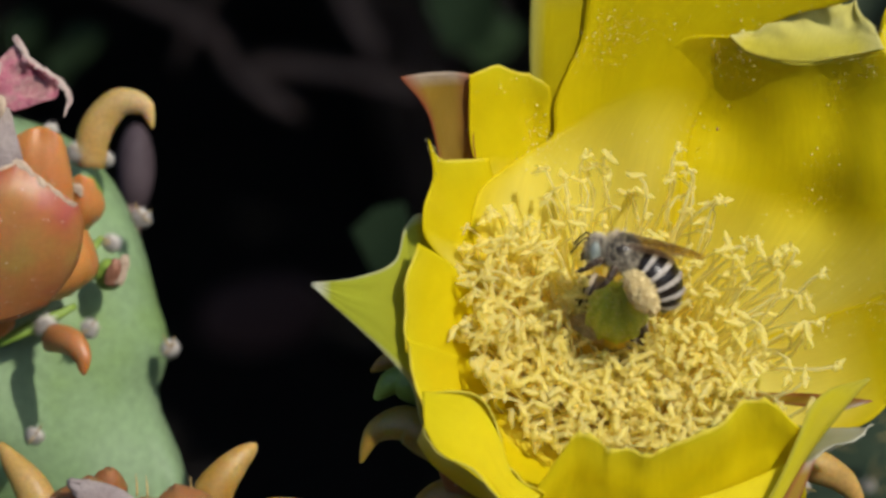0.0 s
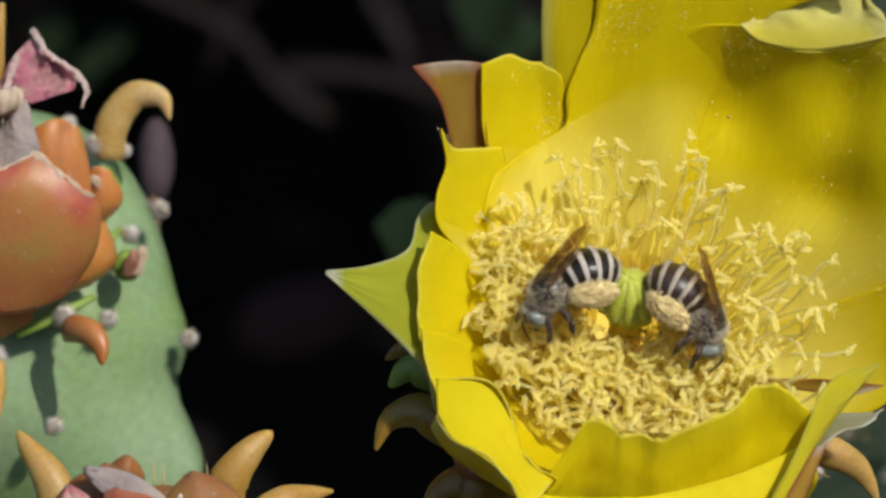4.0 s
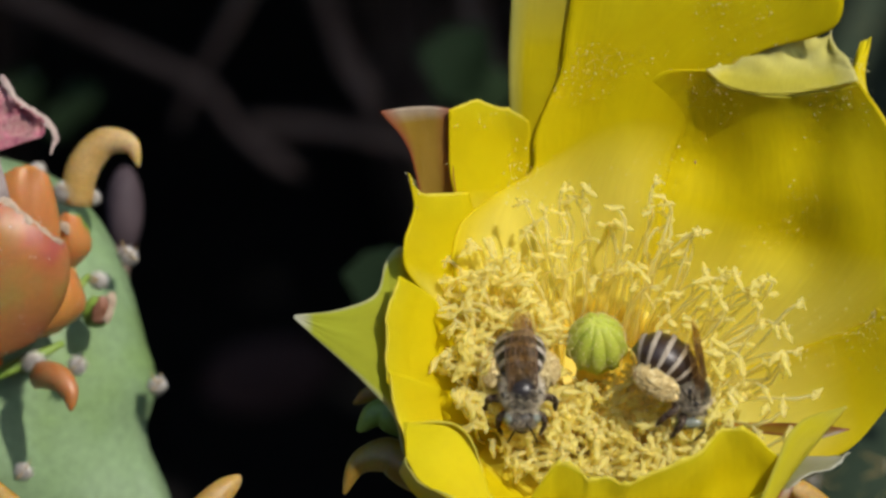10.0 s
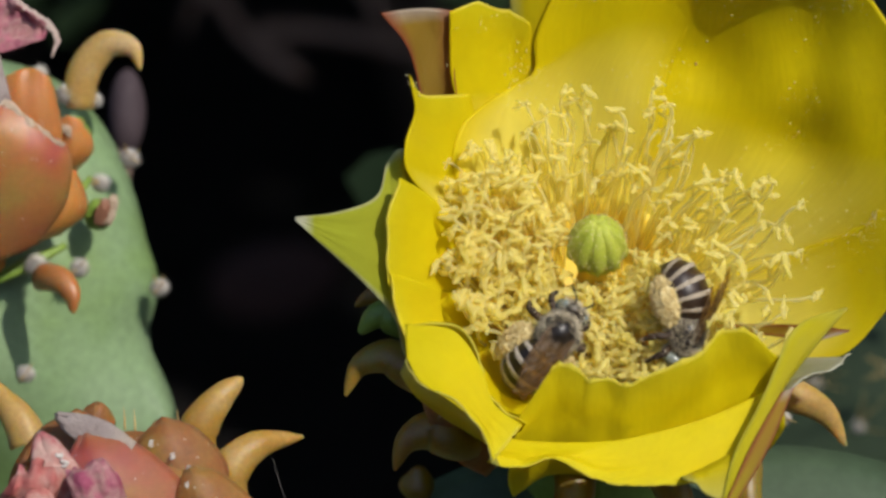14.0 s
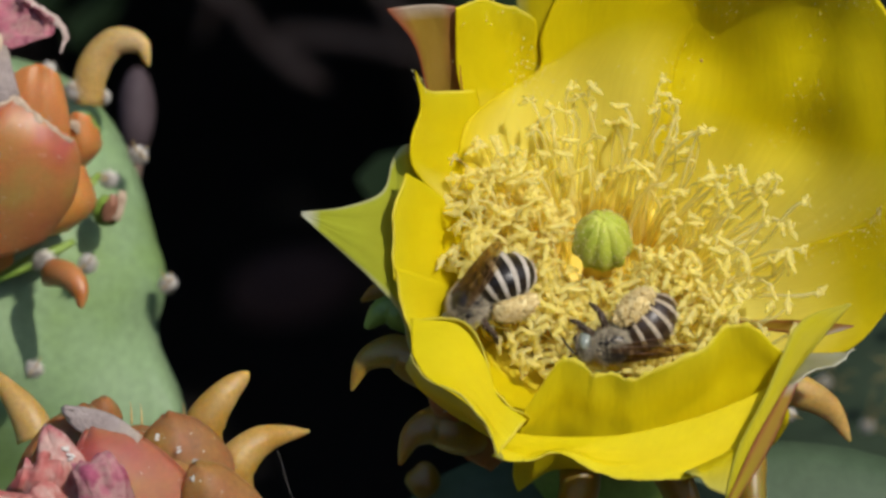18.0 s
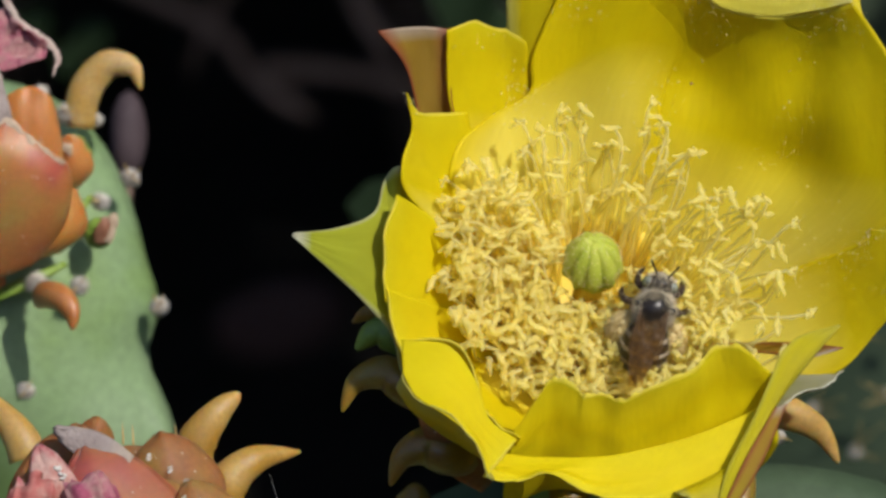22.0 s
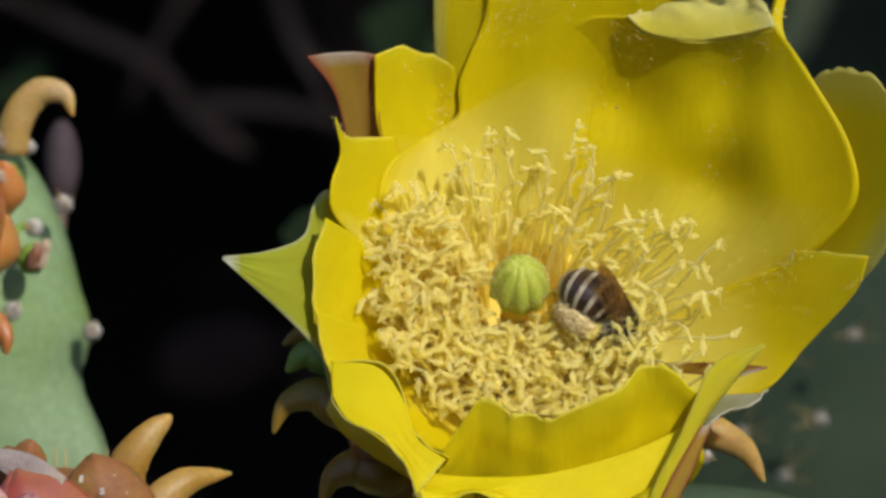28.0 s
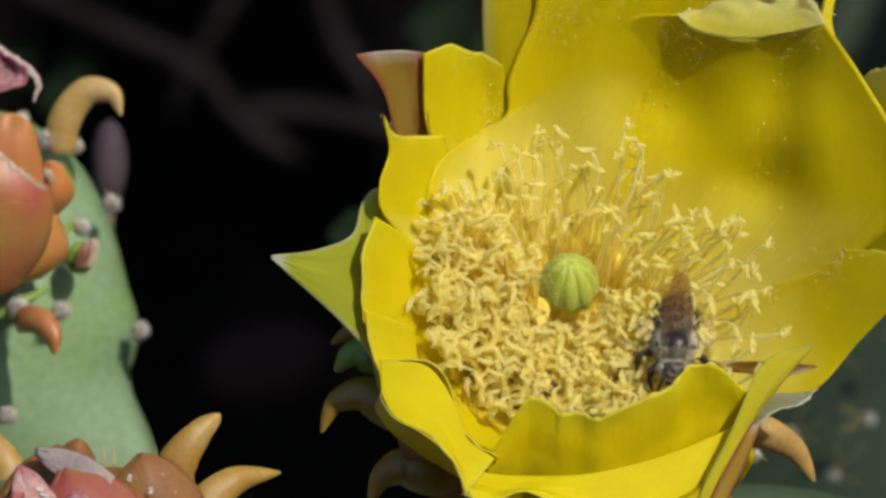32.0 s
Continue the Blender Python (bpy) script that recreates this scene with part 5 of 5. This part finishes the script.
def leg_part(bee, pts, radii, load=None, rnd=None):
    """A jointed leg from its hip; load is the pollen brush on it."""
    hip = V(pts[0])
    bm = bmesh.new()
    for p, q, r, s in zip(pts, pts[1:], radii, radii[1:]):
        add_tube(bm, [p, V(p).lerp(V(q), 0.5), q], [r, r * 1.1, s], sides=8, rings=5)
    ob = part("leg", bm, M_BROWN, bee, "", origin=tuple(hip))
    ob.location = hip * 0.001
    bm, spots = bmesh.new(), []
    for k in range(150):
        i = rnd.randrange(len(pts) - 1)
        n = V((rnd.gauss(0, 1), rnd.gauss(0, 1), rnd.gauss(0, 1))).normalized()
        spots.append((V(pts[i]).lerp(V(pts[i + 1]), rnd.random()) + n * radii[i + 1], n))
    add_spikes(bm, spots, 0.5, 0.022, V((-0.2, 0, -0.2)), rnd)
    part("fur", bm, M_FUR, ob, "pale leg hair", origin=tuple(hip))
    if load:
        c, d, ln, r = load
        d = V(d).normalized()
        m = Matrix.Translation(V(c)) @ d.to_track_quat("Z", "Y").to_matrix().to_4x4() @ Matrix.Diagonal((r, r, ln, 1))
        bm = ball(m, segs=26, rings=20, warp=0.42, freq=2.2, seed=c[1])
        add_spikes(bm, ball_spots(m, 900, rnd), 0.55, 0.035, V((-0.3, 0, -0.2)), rnd)
        for p, n in ball_spots(m, 1000, rnd):
            add_grain(bm, p + n * rnd.uniform(-0.05, 0.45), rnd.uniform(0.06, 0.17))
        part("pollen_load", bm, M_LOAD, ob, "thick brush loaded with tan pollen", origin=tuple(hip))
    return ob


def bee(label, seed, shell, band, wide):
    """A striped solitary bee about 14 mm long; x ahead, z up its back."""
    rnd = random.Random(seed)
    ob = new("bee")
    ob.empty_display_size = 0.004
    tagged(ob, label, "bee", "bees in the flower")
    # thorax
    m = trs(0, 0, 0.2, 2.55, 2.35, 2.2)
    th = part("thorax", ball(m, segs=26, rings=18, warp=0.03), M_BLACK, ob, "glossy black thorax ringed with pale fur")
    bm = bmesh.new()
    add_spikes(bm, ball_spots(m, 2600, rnd, lambda v: v.z < 0.5 + 0.4 * rnd.random() or abs(v.x) > 0.62 + 0.1 * rnd.random() or abs(v.y) > 0.62 + 0.1 * rnd.random()), 0.85, 0.024, V((-0.35, 0, 0.1)), rnd)
    part("fur", bm, M_FUR, th, "pale grey fur")
    bm = bmesh.new()
    add_spikes(bm, ball_spots(m, 420, rnd, lambda v: v.z > 0.66), 0.22, 0.02, V((-0.2, 0, 0)), rnd)
    part("fur", bm, M_DARKFUR, th)
    for sd in (1, -1):
        part("wing_base", ball(trs(0.7, sd * 2.15, 1.1, 0.45, 0.4, 0.35), segs=12, rings=8), M_BLACK, th)
    # head
    hm = trs(3.0, 0, -0.95, 1.25, 2.05, 1.75, 0, 22, 0)
    hd = part("head", ball(hm, segs=24, rings=16, warp=0.03), M_BLACK, ob, "black head with pale face hair")
    bm = bmesh.new()
    add_spikes(bm, ball_spots(hm, 1100, rnd, lambda v: abs(v.y) < 0.85), 0.5, 0.026, V((0.3, 0, -0.1)), rnd)
    part("fur", bm, M_FUR, hd, "pale face hair")
    for sd in (1, -1):
        part("eye", ball(pose(3.05, sd * 1.62, -0.8, sd * 8, 22, 0) @ Matrix.Diagonal((0.72, 0.62, 1.35, 1)), segs=16, rings=12), M_EYE, hd, "dark glossy compound eye")
        part("antenna", tube([(3.9, sd * 0.45, -0.3), (4.7, sd * 0.9, 0.1), (5.2, sd * 1.4, -0.9), (5.5, sd * 1.7, -2.2)], [0.13, 0.12, 0.15, 0.13], sides=7, rings=14), M_BLACK, hd)
    part("mandible", ball(trs(3.9, 0, -2.2, 0.5, 0.8, 0.5), segs=12, rings=8), M_BROWN, hd)
    # abdomen with pale bands
    ab = part("abdomen", belt(0.0, 1.0, 1.0, 24, cap=True), shell, ob, "dark abdomen with pale bands")
    for s0, s1 in ((0.10, 0.17), (0.275, 0.35), (0.455, 0.53), (0.63, 0.705), (0.80, 0.88)):
        s1 = s0 + (s1 - s0) * wide * 0.85
        bm = belt(s0, s1, 1.03, 4)
        spots = []
        for k in range(360):
            s, a = rnd.uniform(s0, s1), rnd.uniform(0, math.tau)
            c, w = curve_frame(s)
            r = abdomen_radius(s) * 1.02
            n = V((0, 1, 0)) * math.cos(a) + V((-math.sin(w), 0, math.cos(w))) * math.sin(a)
            spots.append((c + V((0, 1.02, 0)) * math.cos(a) * r + V((-math.sin(w), 0, math.cos(w))) * math.sin(a) * r * 0.86, n))
        add_spikes(bm, spots, 0.3, 0.03, V((-0.9, 0, -0.4)), rnd)
        part("hair_band", bm, band, ab, "pale hair band")
    # legs, hind pair with pollen
    legs = []
    for sd in (1, -1):
        leg_part(ob, [(1.8, sd * 1.3, -1.3), (2.5, sd * 2.6, -1.5), (3.2, sd * 2.8, -2.7), (4.0, sd * 2.2, -3.8)], [0.44, 0.4, 0.3, 0.1], None, rnd)
        leg_part(ob, [(0.2, sd * 1.6, -1.5), (0.2, sd * 3.4, -1.1), (0.3, sd * 4.2, -2.3), (1.1, sd * 4.2, -3.9)], [0.46, 0.44, 0.34, 0.1], None, rnd)
        legs.append(leg_part(ob, [(-1.6, sd * 1.5, -1.4), (-2.6, sd * 3.1, -0.9), (-4.7, sd * 3.2, -2.5), (-6.2, sd * 2.7, -4.0)], [0.46, 0.46, 0.36, 0.1],
                             ((-3.8, sd * 3.15, -2.1), (-1, 0, -0.62), 2.7, 1.4), rnd))
    wings = []
    for sd, tip in ((1, 0), (-1, 1)):
        wings.append(wing_part(ob, "forewing", (0.6, sd * 1.6, 1.7 + 0.15 * tip, 0, 0, 0), 9.6, 2.3, sd, -4 - 3 * tip, 14, "smoky brown veined forewing"))
        wings.append(wing_part(ob, "hindwing", (0.0, sd * 1.6, 1.6, 0, 0, 0), 6.6, 1.7, sd, 0, 11, "smoky brown hindwing"))
    ob.scale = (0.93, 0.93, 0.93)
    return ob, wings, legs


def bee_pose(x, y, z, head, nod, roll):
    """A bee's pose in the flower's frame: head is where it faces in the picture plane (0 right, 90 up), nod lifts the head
    towards the camera, roll leans its back to its right."""
    a, b = radians(head), radians(nod)
    f = V((math.cos(a) * math.cos(b), math.sin(a) * math.cos(b), math.sin(b)))
    up = V((0, 0, 1))
    up = (up - f * up.dot(f)).normalized()
    right = f.cross(up)
    up = up * math.cos(radians(roll)) + right * math.sin(radians(roll))
    left = up.cross(f)
    m = Matrix((f, left, up)).transposed().to_4x4()
    return Matrix.Translation(BASE @ V((x, y, z))) @ TURN @ m


ground()
hedge()
shrub()
left_pad()
left_bud()
front_bud()
back_pads()
dried_fruit()
blossom = flower()
bee_a, wings_a, legs_a = bee("grey-striped bee with a full pollen brush, foraging beside the stigma", 1, M_BLACK, M_BAND, 1.0)
bee_b, wings_b, legs_b = bee("brown-striped bee with pale bands burrowing among the stamens", 2, M_SHELL, M_BAND_TAN, 0.9)
stamens(blossom)


def sway(leg, rest, amount, pace, phase):
    """Small kicks of a hind leg."""
    return [(t * 0.5, rest @ pose(0, 0, 0, amount * math.sin(pace * t + phase), amount * 0.8 * math.sin(pace * 0.7 * t + phase * 2), 0)) for t in range(65)]


def motions():
    walk(bee_a, [
        (0, bee_pose(0.8, 8.0, 1, 154, 0, 70)),
        (0.3, bee_pose(1.0, 6.4, 1, 135, 5, 20)),
        (0.6, bee_pose(2.7, 6.6, 1, 165, 0, 70)),
        (0.9, bee_pose(-4.6, 5.7, 0, 222, -5, 68)),
        (1.2, bee_pose(-6.3, 4.2, -1, 238, -5, 70)),
        (1.6, bee_pose(-6.8, 3.9, -1, 240, -5, 70)),
        (2, bee_pose(-5.5, 3.7, -1, 238, -5, 70)),
        (2.6, bee_pose(-6.9, 3.6, -1, 226, -5, 68)),
        (3, bee_pose(-6.9, 5.0, -1, 228, -5, 65)),
        (3.5, bee_pose(-8.2, 3.4, -1, 215, 0, 60)),
        (5.5, bee_pose(-8.3, 0.8, -2, 245, 0, 68)),
        (6, bee_pose(-9.5, -0.4, -2, 246, 0, 65)),
        (6.4, bee_pose(-9.4, 3.9, -2, 248, 5, 45)),
        (6.8, bee_pose(-9.3, 1.9, -2, 250, 0, 50)),
        (7.2, bee_pose(-11.7, 0.5, -2, 232, 0, 55)),
        (7.6, bee_pose(-11.1, -2.2, -2, 243, 0, 15)),
        (8, bee_pose(-10.2, -6.7, -2, 222, 0, -12)),
        (8.4, bee_pose(-11.4, -7.1, -2, 236, -15, -8)),
        (8.8, bee_pose(-13.0, -6.5, -2, 216, -5, -28)),
        (9, bee_pose(-12.9, -7.1, -2, 210, -10, -45)),
        (9.2, bee_pose(-13.9, -8.0, -3, 240, -20, 30)),
        (9.6, bee_pose(-10.0, -4.7, -2, 300, 0, 0)),
        (10, bee_pose(-7.9, -3.8, -2, 272, 22, -3)),
        (10.4, bee_pose(-8.7, -6.8, -2, 280, 0, 0)),
        (10.8, bee_pose(-8.4, -9.4, -3, 262, -10, 5)),
        (11.2, bee_pose(-9.7, -10.5, -3, 262, -20, 0)),
        (11.6, bee_pose(-10.5, -11.1, -3, 280, -20, -5)),
        (12, bee_pose(-10.9, -9.0, -1.5, 266, -8, 76)),
        (12.4, bee_pose(-10.8, -11.1, -3, 305, 10, 10)),
        (13, bee_pose(-8.6, -12.4, -2, 330, 10, 30)),
        (13.2, bee_pose(-7.8, -11.6, -2, 345, 5, 40)),
        (13.6, bee_pose(-5.0, -8.0, -2, 35, 0, 20)),
        (14, bee_pose(-4.0, -8.2, -2, 52, 0, 12)),
        (14.5, bee_pose(-2.9, -9.6, -2, 48, 0, 12)),
        (16.5, bee_pose(-8.8, -3.4, -2, 112, 0, 0)),
        (16.8, bee_pose(-11.5, -2.2, -2, 135, -5, 0)),
        (17.1, bee_pose(-12.4, -2.1, -2, 155, -5, 10)),
        (17.4, bee_pose(-13.7, -2.2, -3, 185, -5, 35)),
        (17.7, bee_pose(-13.8, -3.4, -3, 195, -10, 30)),
        (18, bee_pose(-14.2, -5.5, -3, 225, -10, 45)),
        (18.3, bee_pose(-15.0, -6.8, -3, 240, -15, 40)),
        (18.6, bee_pose(-16.7, -5.4, -3, 250, -20, 30)),
        (19, bee_pose(-15.2, -11.5, -4, 185, -25, 0)),
        (19.3, bee_pose(-13.0, -11.9, -4, 215, -25, 10)),
        (19.6, bee_pose(-10.7, -12.1, -4, 252, -20, 15)),
        (20, bee_pose(-9.5, -12.6, -4, 288, -15, 20)),
        (20.3, bee_pose(-9.4, -13.2, -4, 296, -15, 15)),
        (20.6, bee_pose(-9.3, -14.0, -4, 305, -15, 10)),
        (20.9, bee_pose(-9.6, -14.5, -3, 325, -10, 10)),
        (21.1, bee_pose(-6.8, -13.0, -1, 350, 0, 10)),
        (21.2, bee_pose(-3.9, -11.3, 2, 340, 5, 20)),
        (21.3, bee_pose(-2.8, -9.3, 5, 320, 10, 20)),
        (21.4, bee_pose(0.1, -1.5, 22, 240, 10, 20)),
        (21.5, bee_pose(-6.9, 14.2, 25, 195, 5, 60)),
        (21.6, bee_pose(-36.0, -12.7, 40, 285, 0, -30)),
        (21.7, bee_pose(-53.5, -28.5, 60, 260, 0, 0)),
        (22.2, bee_pose(-98.2, -33.3, 120, 240, 0, 0)),
        (32, bee_pose(-347.7, -31.8, 120, 200, 0, 0)),
    ])
    walk(bee_b, [
        (0, bee_pose(2.0, -1.0, -12.5, 300, -20, -58)),
        (0.6, bee_pose(4.5, 0.0, -15, 295, -10, -72)),
        (1, bee_pose(5.9, 0.6, -10.5, 285, 0, -63)),
        (1.6, bee_pose(6.4, -0.3, -5.8, 288, 12, -63)),
        (2, bee_pose(6.9, 0.2, -5.3, 290, 15, -68)),
        (2.6, bee_pose(8.4, 0.1, -4.3, 295, 5, -68)),
        (3, bee_pose(8.7, -1.2, -3.3, 300, -10, -68)),
        (3.5, bee_pose(8.6, -0.8, -3.3, 300, -10, -63)),
        (5.5, bee_pose(9.7, -1.6, -4.3, 320, -15, -63)),
        (6, bee_pose(10.3, -1.7, -4.3, 335, -15, -68)),
        (6.4, bee_pose(11.7, -1.7, -4.3, 330, -15, -68)),
        (6.8, bee_pose(10.6, -2.7, -4.3, 314, -15, -66)),
        (7.2, bee_pose(11.2, -2.4, -4.3, 302, -15, -66)),
        (7.6, bee_pose(11.4, -4.9, -4.3, 298, -20, -63)),
        (8, bee_pose(10.6, -5.3, -2.5, 294, -20, -58)),
        (8.4, bee_pose(9.4, -4.7, -3.5, 294, -18, -63)),
        (9, bee_pose(11.1, -4.6, -3.5, 294, -18, -66)),
        (9.6, bee_pose(11.2, -4.9, -3.5, 294, -18, -63)),
        (10, bee_pose(10.7, -3.9, -3.5, 296, -18, -63)),
        (10.4, bee_pose(10.6, -5.9, -3.5, 290, -18, -68)),
        (10.8, bee_pose(11.9, -5.9, -3.5, 290, -15, -68)),
        (11.2, bee_pose(10.8, -7.4, -3.5, 288, -15, -68)),
        (11.6, bee_pose(11.2, -7.5, -3.5, 290, -15, -68)),
        (12, bee_pose(10.7, -7.3, -3.5, 285, -13, -70)),
        (12.4, bee_pose(11.1, -8.1, -3.5, 280, -13, -70)),
        (13, bee_pose(10.7, -8.0, -3.5, 273, -11, -72)),
        (13.6, bee_pose(9.9, -8.7, -3.5, 265, -11, -68)),
        (14, bee_pose(10.2, -8.2, -3.5, 262, -8, -68)),
        (14.5, bee_pose(10.2, -8.0, -3.5, 240, -8, -63)),
        (16.5, bee_pose(4.8, -9.4, -3, 225, 0, -20)),
        (16.8, bee_pose(4.0, -10.7, -3, 222, 0, -15)),
        (17.1, bee_pose(2.9, -11.5, -3, 215, 0, -30)),
        (17.4, bee_pose(2.4, -11.1, -3, 210, 0, -35)),
        (17.7, bee_pose(3.3, -11.8, -3, 188, 0, -60)),
        (18, bee_pose(1.6, -9.8, -3, 200, 0, -55)),
        (18.3, bee_pose(3.0, -11.4, -3, 188, 0, -60)),
        (18.6, bee_pose(3.2, -10.0, -3, 182, 0, -62)),
        (19, bee_pose(1.8, -10.7, -3, 180, 0, -70)),
        (19.6, bee_pose(4.4, -9.4, -3, 165, 0, -40)),
        (20, bee_pose(2.9, -8.6, -3, 130, 5, 0)),
        (20.5, bee_pose(3.7, -6.2, -3, 100, 8.8, 0)),
        (21, bee_pose(4.3, -5.3, -3, 88, 12, 0)),
        (21.5, bee_pose(6.6, -4.0, -3, 92, 12, 0)),
        (22, bee_pose(7.2, -3.8, -3, 76, 12, 0)),
        (22.5, bee_pose(5.5, -4.4, -3, 74, 11.2, 0)),
        (23, bee_pose(6.6, -5.3, -3, 78, 11.2, 0)),
        (23.2, bee_pose(6.7, -4.9, -3, 70, 11.2, 0)),
        (23.6, bee_pose(7.9, -3.8, -3, 60, 11.2, 0)),
        (24, bee_pose(9.5, -2.9, -3, 55, 11.2, 0)),
        (24.4, bee_pose(10.9, -1.7, -3, 42, 7.2, 0)),
        (24.8, bee_pose(10.0, -0.8, -5.5, 28, 5, -5)),
        (25.2, bee_pose(10.6, -1.4, -5.5, 5, -10, -25)),
        (25.5, bee_pose(11.6, -1.5, -5.5, 350, -12, -30)),
        (27.5, bee_pose(11.7, -3.3, -6.5, 315, -15, -30)),
        (28, bee_pose(11.6, -3.1, -6.5, 308, -15, -35)),
        (28.4, bee_pose(12.1, -2.8, -6.5, 295, -15, -40)),
        (28.8, bee_pose(12.6, -4.0, -6.5, 275, -15, -45)),
        (29, bee_pose(13.0, -2.3, -6.5, 280, -15, -45)),
        (29.2, bee_pose(12.0, -2.3, -6.5, 285, -10, -40)),
        (29.6, bee_pose(11.8, -2.8, -6.5, 295, -5, -20)),
        (30, bee_pose(13.4, -3.4, -6.5, 280, -5, -55)),
        (30.4, bee_pose(12.0, -3.7, -6.5, 290, -5, -30)),
        (30.6, bee_pose(11.7, -4.2, -6.5, 290, -5, -22)),
        (30.8, bee_pose(12.6, -4.6, -3, 295, 12, -15)),
        (31, bee_pose(14.0, -5.2, -2.5, 305, 25, -15)),
        (31.4, bee_pose(13.5, -4.9, -2.5, 295, 25, -10)),
        (31.8, bee_pose(12.7, -6.4, -3, 280, 30, -5)),
        (32, bee_pose(12.2, -5.6, -3, 265, 40, 0)),
    ])
    # wings: folded while foraging, spread for take-off
    for k, (ob, rest) in enumerate(wings_a):
        sd = 1 if k < 2 else -1
        def beat(open_, up):
            return rest @ pose(0, 0, 0, sd * up, 0, -sd * open_)
        walk(ob, [(0.0, rest), (20.9, rest), (21.1, beat(50, 10)), (21.2, beat(85, 35)), (21.3, beat(80, 40)), (21.4, beat(80, -10)),
                  (21.5, beat(85, 45)), (21.6, beat(80, -15)), (21.7, beat(80, 30)), (32.0, beat(80, 0))])
    for k, leg in enumerate(legs_a):
        walk(leg, sway(leg, leg.matrix_basis.copy(), 9, 1.7, k * 1.9))
    for k, leg in enumerate(legs_b):
        walk(leg, sway(leg, leg.matrix_basis.copy(), 9, 1.3, k * 2.3 + 1))


motions()
